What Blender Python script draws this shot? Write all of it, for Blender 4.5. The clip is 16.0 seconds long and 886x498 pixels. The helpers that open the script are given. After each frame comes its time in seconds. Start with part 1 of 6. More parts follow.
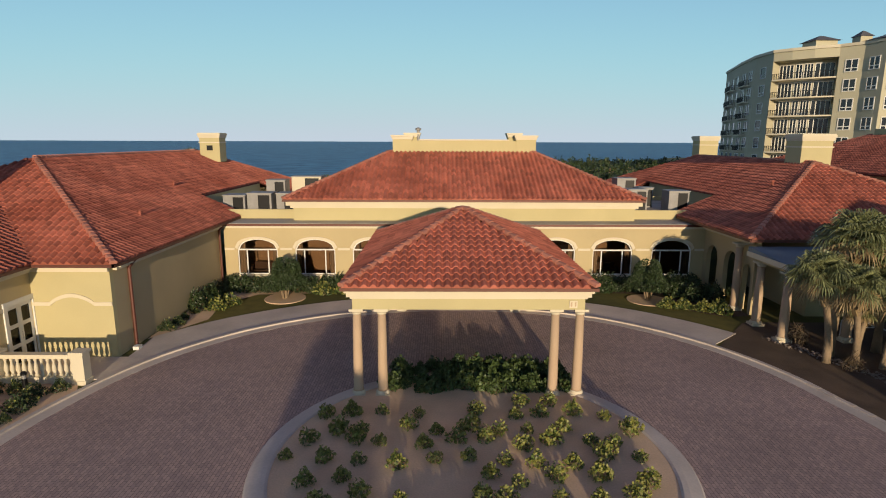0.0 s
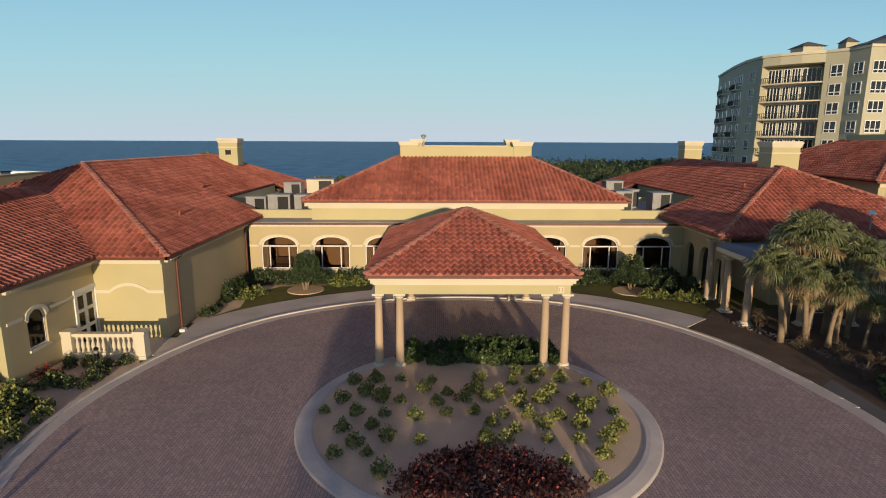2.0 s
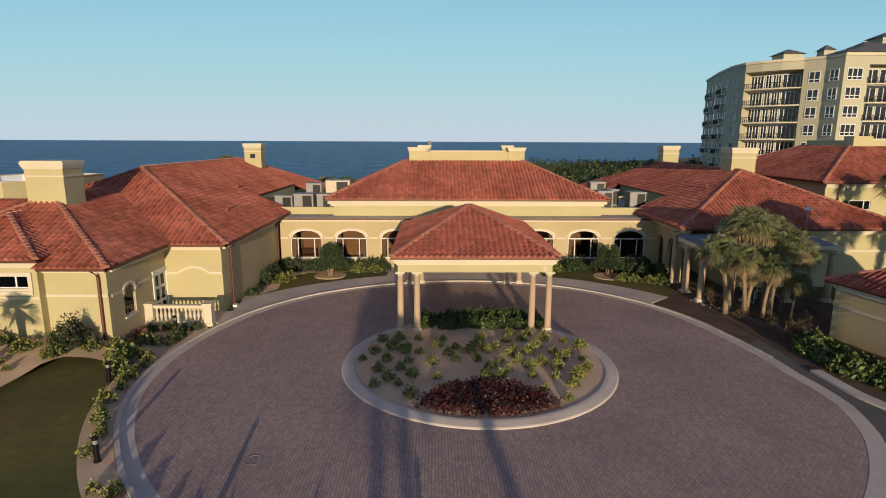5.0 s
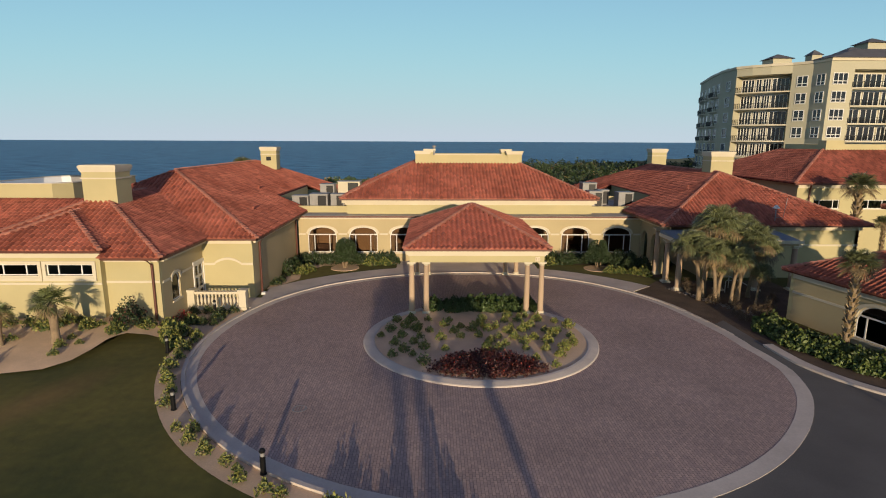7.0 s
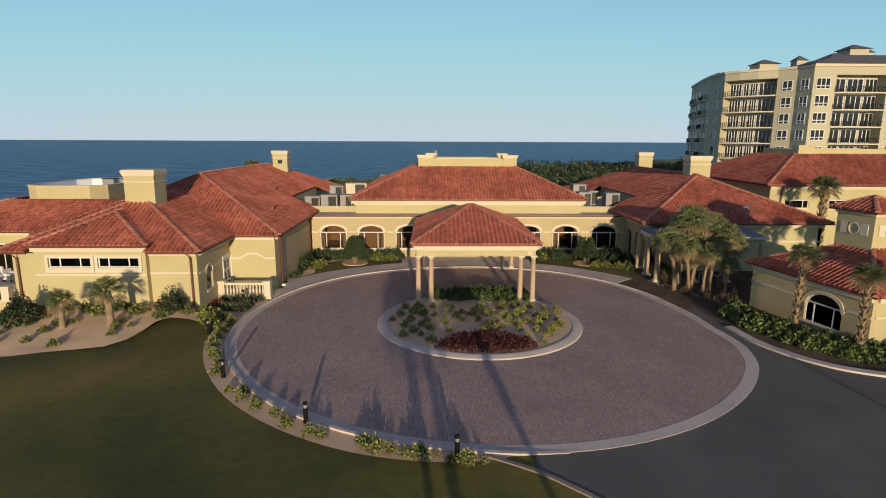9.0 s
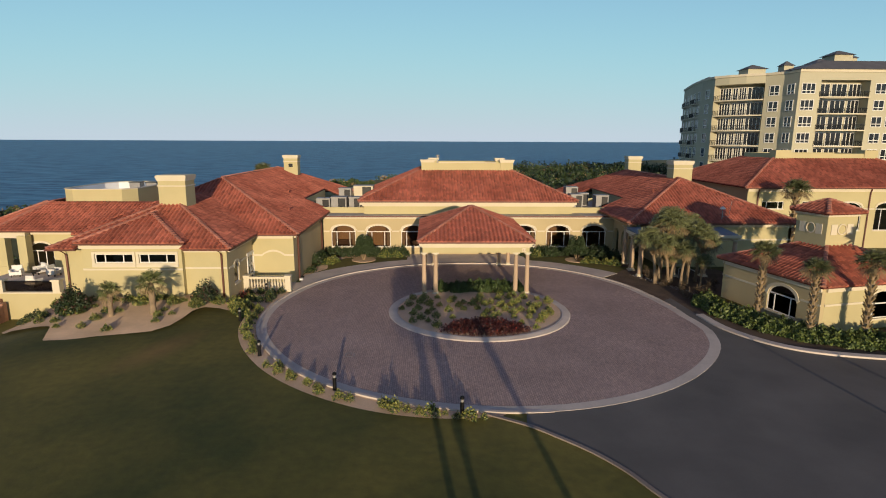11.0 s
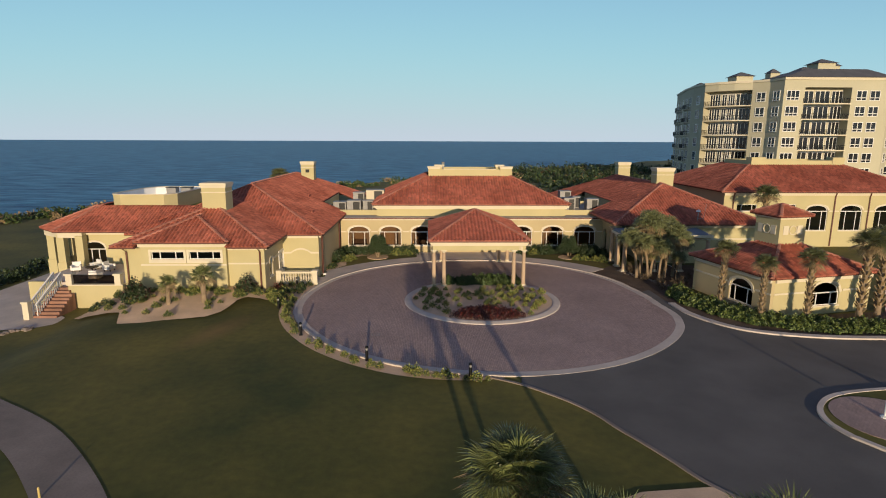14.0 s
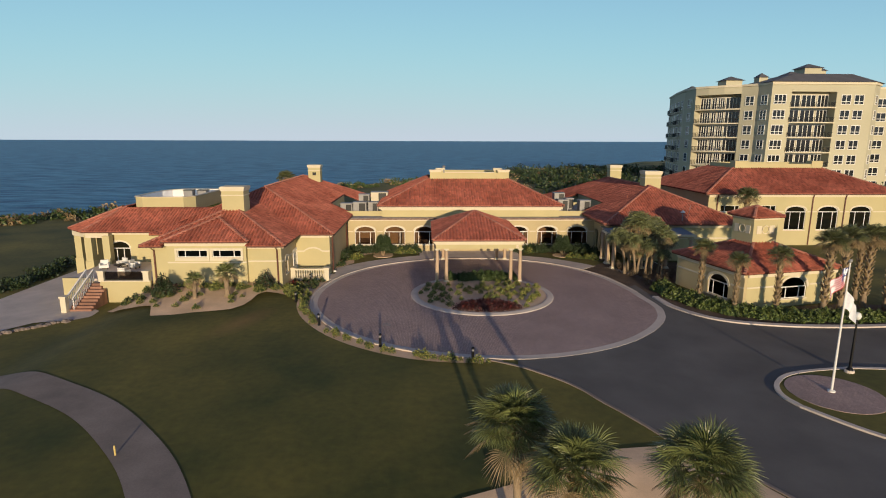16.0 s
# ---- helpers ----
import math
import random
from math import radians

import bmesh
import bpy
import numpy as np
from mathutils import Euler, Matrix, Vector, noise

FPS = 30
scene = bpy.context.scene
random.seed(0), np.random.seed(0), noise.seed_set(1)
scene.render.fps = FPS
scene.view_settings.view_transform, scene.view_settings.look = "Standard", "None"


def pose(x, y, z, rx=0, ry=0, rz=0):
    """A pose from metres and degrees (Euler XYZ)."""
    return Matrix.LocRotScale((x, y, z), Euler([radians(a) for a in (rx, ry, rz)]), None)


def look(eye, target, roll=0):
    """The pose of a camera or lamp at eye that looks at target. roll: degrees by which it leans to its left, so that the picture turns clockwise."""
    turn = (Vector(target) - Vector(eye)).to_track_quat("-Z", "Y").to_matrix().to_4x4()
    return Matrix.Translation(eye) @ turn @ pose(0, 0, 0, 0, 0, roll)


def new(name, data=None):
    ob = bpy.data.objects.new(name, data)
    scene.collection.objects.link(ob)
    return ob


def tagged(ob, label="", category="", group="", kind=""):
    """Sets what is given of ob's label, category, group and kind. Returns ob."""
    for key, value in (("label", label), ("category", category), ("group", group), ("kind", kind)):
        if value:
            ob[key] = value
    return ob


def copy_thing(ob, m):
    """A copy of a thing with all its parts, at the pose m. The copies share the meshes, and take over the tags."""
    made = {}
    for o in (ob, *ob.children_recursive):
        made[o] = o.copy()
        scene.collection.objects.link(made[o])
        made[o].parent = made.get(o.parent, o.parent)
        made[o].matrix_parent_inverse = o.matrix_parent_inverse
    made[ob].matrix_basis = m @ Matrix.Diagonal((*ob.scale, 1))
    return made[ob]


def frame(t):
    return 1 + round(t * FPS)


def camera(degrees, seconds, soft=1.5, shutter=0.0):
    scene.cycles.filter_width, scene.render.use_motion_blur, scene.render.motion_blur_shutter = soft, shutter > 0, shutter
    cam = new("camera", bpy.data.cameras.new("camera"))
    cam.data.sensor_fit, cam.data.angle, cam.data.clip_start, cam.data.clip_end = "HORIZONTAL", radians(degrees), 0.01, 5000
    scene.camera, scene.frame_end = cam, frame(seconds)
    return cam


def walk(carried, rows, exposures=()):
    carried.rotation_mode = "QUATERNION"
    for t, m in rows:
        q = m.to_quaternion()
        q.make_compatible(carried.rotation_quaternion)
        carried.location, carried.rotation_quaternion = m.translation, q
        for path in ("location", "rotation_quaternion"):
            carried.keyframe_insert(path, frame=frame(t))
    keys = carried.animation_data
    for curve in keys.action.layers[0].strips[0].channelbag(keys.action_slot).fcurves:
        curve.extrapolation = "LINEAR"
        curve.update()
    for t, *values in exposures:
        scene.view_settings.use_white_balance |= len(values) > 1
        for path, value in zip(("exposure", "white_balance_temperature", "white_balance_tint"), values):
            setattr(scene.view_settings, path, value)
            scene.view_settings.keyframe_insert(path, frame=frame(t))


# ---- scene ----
cam = camera(77.0, 16.0, soft=1.05)
# t, x, y, z, yaw, pitch, roll
U = 0.85  # metres per plan unit
ROWS = [
    (0.0, -1.623, -3.118, 10.421, -0.38, -11.02, -0.21),
    (1.0, -1.880, -5.146, 10.718, -0.47, -11.02, -0.22),
    (2.0, -2.132, -7.295, 10.960, -0.57, -11.03, -0.23),
    (3.0, -2.381, -9.543, 11.171, -0.71, -11.03, -0.23),
    (4.0, -2.629, -11.869, 11.370, -0.83, -11.04, -0.24),
    (5.0, -2.877, -14.256, 11.573, -0.85, -11.05, -0.24),
    (6.0, -3.129, -16.686, 11.794, -0.87, -11.05, -0.24),
    (7.0, -3.384, -19.142, 12.042, -0.88, -11.06, -0.24),
    (8.0, -3.645, -21.610, 12.324, -1.01, -11.07, -0.24),
    (9.0, -3.915, -24.078, 12.641, -1.17, -11.07, -0.24),
    (10.0, -4.193, -26.534, 12.993, -1.29, -11.08, -0.24),
    (11.0, -4.483, -28.967, 13.377, -1.39, -11.09, -0.23),
    (12.0, -4.786, -31.371, 13.783, -1.43, -11.10, -0.23),
    (13.0, -5.104, -33.737, 14.202, -1.45, -11.11, -0.22),
    (14.0, -5.438, -36.061, 14.617, -1.43, -11.12, -0.21),
    (15.0, -5.790, -38.338, 15.012, -1.54, -11.13, -0.20),
    (16.0, -6.163, -40.566, 15.364, -1.76, -11.14, -0.19),
]
walk(cam, [(t, pose(x * U, y * U, z * U, 90 + pitch, roll, yaw)) for t, x, y, z, yaw, pitch, roll in ROWS])
# ---- after walk ----
# ---------------------------------------------------------------- world and sun
world = bpy.data.worlds.new("sky_world")
scene.world = world
world.use_nodes = True
wn, wl = world.node_tree.nodes, world.node_tree.links
sky = wn.new("ShaderNodeTexSky")
sky.sky_type = "NISHITA"
sky.sun_disc = False
SUN_EL, SUN_DX = 7.0, 0.085
sky.sun_elevation = radians(SUN_EL)
sky.sun_rotation = math.atan2(SUN_DX, -1.0)
sky.altitude = 0
sky.air_density, sky.dust_density, sky.ozone_density = 0.45, 0.1, 0.8
split, join = wn.new("ShaderNodeSeparateColor"), wn.new("ShaderNodeCombineColor")
wl.new(sky.outputs[0], split.inputs[0])


def sky_math(kind, a, c):
    nd = wn.new("ShaderNodeMath")
    nd.operation = kind
    for s_, v_ in zip(nd.inputs, (a, c)):
        if isinstance(v_, float):
            s_.default_value = v_
        else:
            wl.new(v_, s_)
    return nd.outputs[0]


# each channel is held down where the sky is bright: a pale hazy horizon under a deep zenith
for ch, (p_, q_, k_, g_) in enumerate(((1.0, 1.0, 2.1, 0.575), (1.7, 1.95, 4.2, 0.945), (1.8, 2.15, 8.5, 1.31))):
    c_ = split.outputs[ch]
    v_ = sky_math("DIVIDE", sky_math("POWER", c_, p_), sky_math("ADD", sky_math("POWER", c_, q_), k_))
    wl.new(sky_math("MULTIPLY", v_, g_), join.inputs[ch])
wl.new(join.outputs[0], wn["Background"].inputs[0])
wn["Background"].inputs[1].default_value = 1.0
sun = new("sun", bpy.data.lights.new("sun", "SUN"))
sun.data.energy, sun.data.angle, sun.data.color = 3.6, radians(0.6), (1.0, 0.79, 0.53)
ce = math.cos(radians(SUN_EL))
sun.matrix_world = look((SUN_DX * ce * 100, -ce * 100, math.sin(radians(SUN_EL)) * 100), (0, 0, 0))
scene.view_settings.exposure = 0.3


# ---------------------------------------------------------------- materials
def mat(name, base, rough=0.8, metal=0.0, vary=0.15, scale=1.0, fine=12.0, bump=0.15, dist=0.02, tint=None, rnd=None, spread=0.25, extra=None):
    """A procedural surface: two scales of noise over the base colour, with bump. rnd: 'island' or 'object' for a colour per piece."""
    m = bpy.data.materials.new(name)
    m.use_nodes = True
    n, l = m.node_tree.nodes, m.node_tree.links
    b = n["Principled BSDF"]
    b.inputs["Roughness"].default_value, b.inputs["Metallic"].default_value = rough, metal
    tc = n.new("ShaderNodeTexCoord")
    big, small = n.new("ShaderNodeTexNoise"), n.new("ShaderNodeTexNoise")
    for tex, s in ((big, scale), (small, fine)):
        tex.inputs["Scale"].default_value = s
        tex.inputs["Detail"].default_value = 5
        l.new(tc.outputs["Object"], tex.inputs["Vector"])
    mix1, mix2 = n.new("ShaderNodeMix"), n.new("ShaderNodeMix")
    for mx in (mix1, mix2):
        mx.data_type = "RGBA"
    dark = [c * (1 - vary) for c in base]
    lite = [min(1, c * (1 + vary)) for c in (tint or base)]
    mix1.inputs[6].default_value, mix1.inputs[7].default_value = (*dark, 1), (*lite, 1)
    ramp = n.new("ShaderNodeMapRange")
    ramp.inputs[1].default_value, ramp.inputs[2].default_value = 0.3, 0.7
    l.new(big.outputs[0], ramp.inputs[0])
    l.new(ramp.outputs[0], mix1.inputs[0])
    mix2.blend_type = "MULTIPLY"
    mix2.inputs[0].default_value = 1.0
    r2 = n.new("ShaderNodeMapRange")
    r2.inputs[3].default_value, r2.inputs[4].default_value = 1 - vary, 1 + vary
    l.new(small.outputs[0], r2.inputs[0])
    l.new(mix1.outputs[2], mix2.inputs[6])
    l.new(r2.outputs[0], mix2.inputs[7])
    out = mix2.outputs[2]
    if rnd:
        src = n.new("ShaderNodeNewGeometry").outputs["Random Per Island"] if rnd == "island" else n.new("ShaderNodeObjectInfo").outputs["Random"]
        r3 = n.new("ShaderNodeMapRange")
        r3.inputs[3].default_value, r3.inputs[4].default_value = 1 - spread, 1 + spread
        l.new(src, r3.inputs[0])
        mix3 = n.new("ShaderNodeMix")
        mix3.data_type, mix3.blend_type = "RGBA", "MULTIPLY"
        mix3.inputs[0].default_value = 1.0
        l.new(out, mix3.inputs[6])
        l.new(r3.outputs[0], mix3.inputs[7])
        out = mix3.outputs[2]
    l.new(out, b.inputs["Base Color"])
    if bump:
        bp = n.new("ShaderNodeBump")
        bp.inputs["Strength"].default_value, bp.inputs["Distance"].default_value = bump, dist
        l.new(small.outputs[0], bp.inputs["Height"])
        l.new(bp.outputs[0], b.inputs["Normal"])
    return m


STUCCO = mat("cream_stucco", (0.48, 0.415, 0.225), 0.9, vary=0.07, scale=0.35, fine=30, bump=0.25, dist=0.01)
# toned-down copy of the cream stucco; on side-facing walls it paints in shade
STUCCO_DIM = mat("dimmed_cream_stucco", (0.47, 0.38, 0.215), 0.9, vary=0.07, scale=0.35, fine=30, bump=0.25, dist=0.01)
TRIM = mat("pale_trim", (0.62, 0.55, 0.41), 0.8, vary=0.05, scale=0.5, fine=20, bump=0.08, dist=0.005)
WHITE = mat("white_paint", (0.72, 0.70, 0.66), 0.6, vary=0.04, scale=1.0, fine=20, bump=0.05, dist=0.003)
COLUMN = mat("column_stucco", (0.46, 0.33, 0.22), 0.85, vary=0.08, scale=0.6, fine=30, bump=0.2, dist=0.006)
TILE = mat("clay_tile", (0.335, 0.09, 0.052), 0.75, vary=0.13, scale=0.3, fine=9, bump=0.2, dist=0.01, tint=(0.43, 0.14, 0.09), rnd="island", spread=0.3)
HIP = mat("ridge_tile", (0.40, 0.165, 0.115), 0.8, vary=0.16, scale=0.5, fine=9, bump=0.2, dist=0.01, rnd="island", spread=0.2)
TILE_ONE = mat("clay_tile_piece", (0.335, 0.09, 0.052), 0.75, vary=0.16, scale=0.5, fine=9, bump=0.2, dist=0.01, tint=(0.42, 0.13, 0.085), rnd="object", spread=0.28)
DECK = mat("roof_underlay", (0.12, 0.03, 0.018), 0.9, vary=0.1)
GUTTER = mat("brown_gutter", (0.115, 0.04, 0.027), 0.5, metal=0.2, vary=0.1, fine=8, bump=0.05)
FLATROOF = mat("flat_roof_membrane", (0.42, 0.38, 0.32), 0.8, vary=0.2, scale=0.4, fine=6, bump=0.1)
ROOFWHITE = mat("white_roof_membrane", (0.86, 0.85, 0.82), 0.7, vary=0.06, scale=0.4, fine=6, bump=0.05)
CONCRETE = mat("pale_concrete", (0.60, 0.515, 0.44), 0.85, vary=0.14, scale=0.5, fine=14, bump=0.2, dist=0.01)
PATHC = mat("weathered_concrete", (0.25, 0.20, 0.165), 0.9, vary=0.2, scale=0.5, fine=14, bump=0.2, dist=0.01)
ASPHALT = mat("asphalt", (0.125, 0.114, 0.102), 0.85, vary=0.24, scale=0.25, fine=30, bump=0.3, dist=0.01)
GRASS = mat("lawn_grass", (0.054, 0.080, 0.010), 0.95, vary=0.4, scale=0.11, fine=2.2, bump=0.35, dist=0.04, tint=(0.132, 0.108, 0.018))
n, l = GRASS.node_tree.nodes, GRASS.node_tree.links
geo, mp, gd, nz = n.new("ShaderNodeNewGeometry"), n.new("ShaderNodeMapping"), n.new("ShaderNodeTexGradient"), n.new("ShaderNodeTexNoise")
mp.vector_type = "TEXTURE"
mp.inputs["Location"].default_value, mp.inputs["Rotation"].default_value, mp.inputs["Scale"].default_value = (-21.9 * U, 5.4 * U, 0), (0, 0, radians(70)), (4.2, 1.5, 6)
gd.gradient_type = "SPHERICAL"
nz.inputs["Scale"].default_value = 1.3
worn, mx = n.new("ShaderNodeMath"), n.new("ShaderNodeMix")
worn.operation, mx.data_type = "MULTIPLY", "RGBA"
mx.inputs[7].default_value = (0.34, 0.17, 0.07, 1)
src = n["Principled BSDF"].inputs["Base Color"].links[0].from_socket
l.new(geo.outputs["Position"], mp.inputs[0])
l.new(mp.outputs[0], gd.inputs[0])
l.new(gd.outputs[0], worn.inputs[0])
l.new(nz.outputs[0], worn.inputs[1])
l.new(worn.outputs[0], mx.inputs[0])
l.new(src, mx.inputs[6])
l.new(mx.outputs[2], n["Principled BSDF"].inputs["Base Color"])
SAND = mat("sandy_soil", (0.68, 0.48, 0.31), 0.95, vary=0.18, scale=0.5, fine=18, bump=0.4, dist=0.02)
MULCH = mat("brown_mulch", (0.11, 0.072, 0.045), 0.95, vary=0.3, scale=0.7, fine=25, bump=0.6, dist=0.04)
DARKMETAL = mat("black_metal", (0.015, 0.015, 0.016), 0.4, metal=0.6, vary=0.1, bump=0.0)
GREYMETAL = mat("grey_metal", (0.27, 0.26, 0.25), 0.6, metal=0.15, vary=0.12, scale=1.5, fine=10, bump=0.05)
BLUEROOF = mat("blue_grey_metal_roof", (0.13, 0.18, 0.22), 0.6, metal=0.1, vary=0.08, bump=0.03)
BRICK = mat("red_brick", (0.27, 0.14, 0.095), 0.85, vary=0.15, scale=1, fine=12, bump=0.2, rnd="object")
BARK = mat("palm_bark", (0.26, 0.19, 0.12), 0.95, vary=0.3, scale=2.5, fine=14, bump=0.6, dist=0.05)
TOWERWALL = mat("pale_cream_render", (0.47, 0.435, 0.31), 0.9, vary=0.06, scale=0.1, fine=4, bump=0.1)
BRUSH = mat("dry_brush", (0.12, 0.085, 0.05), 0.9, vary=0.25, bump=0.0, rnd="island", spread=0.4)
SLATE = mat("grey_slate", (0.10, 0.10, 0.11), 0.7, vary=0.15, scale=0.6, fine=6, bump=0.2)


def leafmat(name, base, spread=0.4, rough=0.55):
    m = mat(name, base, rough, vary=0.2, scale=1.5, fine=8, bump=0.0, rnd="island", spread=spread)
    return m


LEAF = leafmat("shrub_leaf", (0.055, 0.085, 0.022))
LEAF_MID = leafmat("bright_shrub_leaf", (0.12, 0.155, 0.035))
LEAF_DARK = leafmat("dark_leaf", (0.030, 0.050, 0.016))
LEAF_YELLOW = leafmat("variegated_leaf", (0.215, 0.215, 0.05))
LEAF_RED = leafmat("red_leaf", (0.065, 0.016, 0.012), 0.5)
PALM = leafmat("palm_leaf", (0.10, 0.112, 0.048), 0.35, 0.4)
PALM_DEEP = leafmat("deep_palm_leaf", (0.125, 0.145, 0.05), 0.5, 0.4)
PALM_PALE = leafmat("pale_palm_leaf", (0.15, 0.165, 0.07), 0.5, 0.45)
PALM_DRY = leafmat("dry_palm_leaf", (0.24, 0.17, 0.085), 0.3)
FLOWER = leafmat("red_flower", (0.42, 0.05, 0.03), 0.3)

m = bpy.data.materials.new("tinted_glass")
m.use_nodes = True
pb = m.node_tree.nodes["Principled BSDF"]
pb.inputs["Base Color"].default_value = (0.05, 0.045, 0.04, 1)
pb.inputs["Roughness"].default_value = 0.03
pb.inputs["Transmission Weight"].default_value = 1.0
pb.inputs["IOR"].default_value = 1.3
GLASS = m
m = m.copy()
m.name = "clear_tinted_glass"
m.node_tree.nodes["Principled BSDF"].inputs["Base Color"].default_value = (0.1, 0.082, 0.068, 1)
CLEARGLASS = m

m = bpy.data.materials.new("sea_water")
m.use_nodes = True
n, l = m.node_tree.nodes, m.node_tree.links
pb = n["Principled BSDF"]
pb.inputs["Roughness"].default_value = 0.35
pb.inputs["Specular IOR Level"].default_value = 0.1
pb.inputs["IOR"].default_value = 1.12
tc, mp = n.new("ShaderNodeTexCoord"), n.new("ShaderNodeMapping")
mp.inputs["Scale"].default_value = (0.07, 0.26, 1)
mp.inputs["Rotation"].default_value = (0, 0, radians(-20))
wv, cr = n.new("ShaderNodeTexNoise"), n.new("ShaderNodeValToRGB")
wv.inputs["Scale"].default_value, wv.inputs["Detail"].default_value, wv.inputs["Roughness"].default_value = 1.0, 10, 0.68
cr.color_ramp.elements[0].color, cr.color_ramp.elements[1].color = (0.012, 0.085, 0.20, 1), (0.11, 0.31, 0.50, 1)
cr.color_ramp.elements[0].position, cr.color_ramp.elements[1].position = 0.40, 0.62
l.new(tc.outputs["Object"], mp.inputs[0])
l.new(mp.outputs[0], wv.inputs[0])
l.new(wv.outputs[0], cr.inputs[0])
l.new(cr.outputs[0], pb.inputs["Base Color"])
bp = n.new("ShaderNodeBump")
bp.inputs["Strength"].default_value, bp.inputs["Distance"].default_value = 0.8, 0.5
l.new(wv.outputs[0], bp.inputs["Height"])
l.new(bp.outputs[0], pb.inputs["Normal"])
SEA = m

m = mat("brick_pavers", (0.45, 0.33, 0.29), 0.85, vary=0.12, scale=0.3, fine=6, bump=0.0)
n, l = m.node_tree.nodes, m.node_tree.links
pb = n["Principled BSDF"]
bt, tc = n.new("ShaderNodeTexBrick"), n.new("ShaderNodeTexCoord")
mp = n.new("ShaderNodeMapping")
mp.inputs["Rotation"].default_value = (0, 0, radians(90))
bt.inputs["Color1"].default_value, bt.inputs["Color2"].default_value, bt.inputs["Mortar"].default_value = (1.1, 1.05, 1.0, 1), (0.8, 0.78, 0.8, 1), (0.45, 0.45, 0.45, 1)
bt.inputs["Scale"].default_value, bt.inputs["Mortar Size"].default_value = 1.0, 0.008
bt.inputs["Brick Width"].default_value, bt.inputs["Row Height"].default_value = 0.21, 0.105
l.new(tc.outputs["Object"], mp.inputs[0])
l.new(mp.outputs[0], bt.inputs[0])
mx = n.new("ShaderNodeMix")
mx.data_type, mx.blend_type = "RGBA", "MULTIPLY"
mx.inputs[0].default_value = 1.0
src = pb.inputs["Base Color"].links[0].from_socket
l.new(src, mx.inputs[6])
l.new(bt.outputs[0], mx.inputs[7])
l.new(mx.outputs[2], pb.inputs["Base Color"])
bp = n.new("ShaderNodeBump")
bp.inputs["Strength"].default_value, bp.inputs["Distance"].default_value = 0.4, 0.01
bp.invert = True
l.new(bt.outputs["Fac"], bp.inputs["Height"])
l.new(bp.outputs[0], pb.inputs["Normal"])
PAVER = m


# ---------------------------------------------------------------- building helpers (plan units, U metres each)
class Build:
    """Vertices and faces of one mesh, in plan units."""

    def __init__(self):
        self.v, self.f = [], []

    def add(self, verts, faces):
        k = len(self.v)
        self.v.extend(tuple(p) for p in verts)
        self.f.extend(tuple(k + i for i in f) for f in faces)
        return self

    def hexa(self, p):
        return self.add(p, [(3, 2, 1, 0), (4, 5, 6, 7), (0, 1, 5, 4), (1, 2, 6, 5), (2, 3, 7, 6), (3, 0, 4, 7)])

    def box(self, x0, x1, y0, y1, z0, z1):
        return self.hexa([(x0, y0, z0), (x1, y0, z0), (x1, y1, z0), (x0, y1, z0), (x0, y0, z1), (x1, y0, z1), (x1, y1, z1), (x0, y1, z1)])

    def bar(self, a, b, w, h):
        """A bar from a to b along its centre line, w wide and h high."""
        a, b = Vector(a), Vector(b)
        d = (b - a).normalized()
        s = d.cross(Vector((0, 0, 1)))
        s = (s.normalized() if s.length > 1e-4 else Vector((1, 0, 0))) * (w / 2)
        u = s.cross(d).normalized() * (h / 2)
        return self.hexa([a - s - u, a + s - u, a + s + u, a - s + u, b - s - u, b + s - u, b + s + u, b - s + u])

    def prism(self, poly, z0, z1):
        n = len(poly)
        v = [(x, y, z0) for x, y in poly] + [(x, y, z1) for x, y in poly]
        return self.add(v, [tuple(range(n - 1, -1, -1)), tuple(range(n, 2 * n))] + [(i, (i + 1) % n, n + (i + 1) % n, n + i) for i in range(n)])

    def lathe(self, prof, cx=0, cy=0, seg=16):
        k = len(prof)
        v = [(cx + r * math.cos(2 * math.pi * i / seg), cy + r * math.sin(2 * math.pi * i / seg), z) for r, z in prof for i in range(seg)]
        f = [(j * seg + i, j * seg + (i + 1) % seg, (j + 1) * seg + (i + 1) % seg, (j + 1) * seg + i) for j in range(k - 1) for i in range(seg)]
        f += [tuple(range(seg - 1, -1, -1)), tuple((k - 1) * seg + i for i in range(seg))]
        return self.add(v, f)

    def tube(self, pts, radii, seg=8):
        v, f = [], []
        for i, p in enumerate(pts):
            p = Vector(p)
            d = (Vector(pts[min(i + 1, len(pts) - 1)]) - Vector(pts[max(i - 1, 0)])).normalized()
            a = d.orthogonal().normalized()
            b = d.cross(a)
            r = radii[i] if hasattr(radii, "__len__") else radii
            v += [p + (a * math.cos(6.28319 * k / seg) + b * math.sin(6.28319 * k / seg)) * r for k in range(seg)]
        for i in range(len(pts) - 1):
            f += [(i * seg + k, i * seg + (k + 1) % seg, (i + 1) * seg + (k + 1) % seg, (i + 1) * seg + k) for k in range(seg)]
        f += [tuple(range(seg - 1, -1, -1)), tuple((len(pts) - 1) * seg + k for k in range(seg))]
        return self.add(v, f)


BASES = {}


def thing(name, label, category, at=(0, 0, 0), group="", kind=""):
    ob = new(name)
    ob.location = [c * U for c in at]
    BASES[ob.name] = at
    ob.empty_display_size = 0.2
    return tagged(ob, label, category, group, kind)


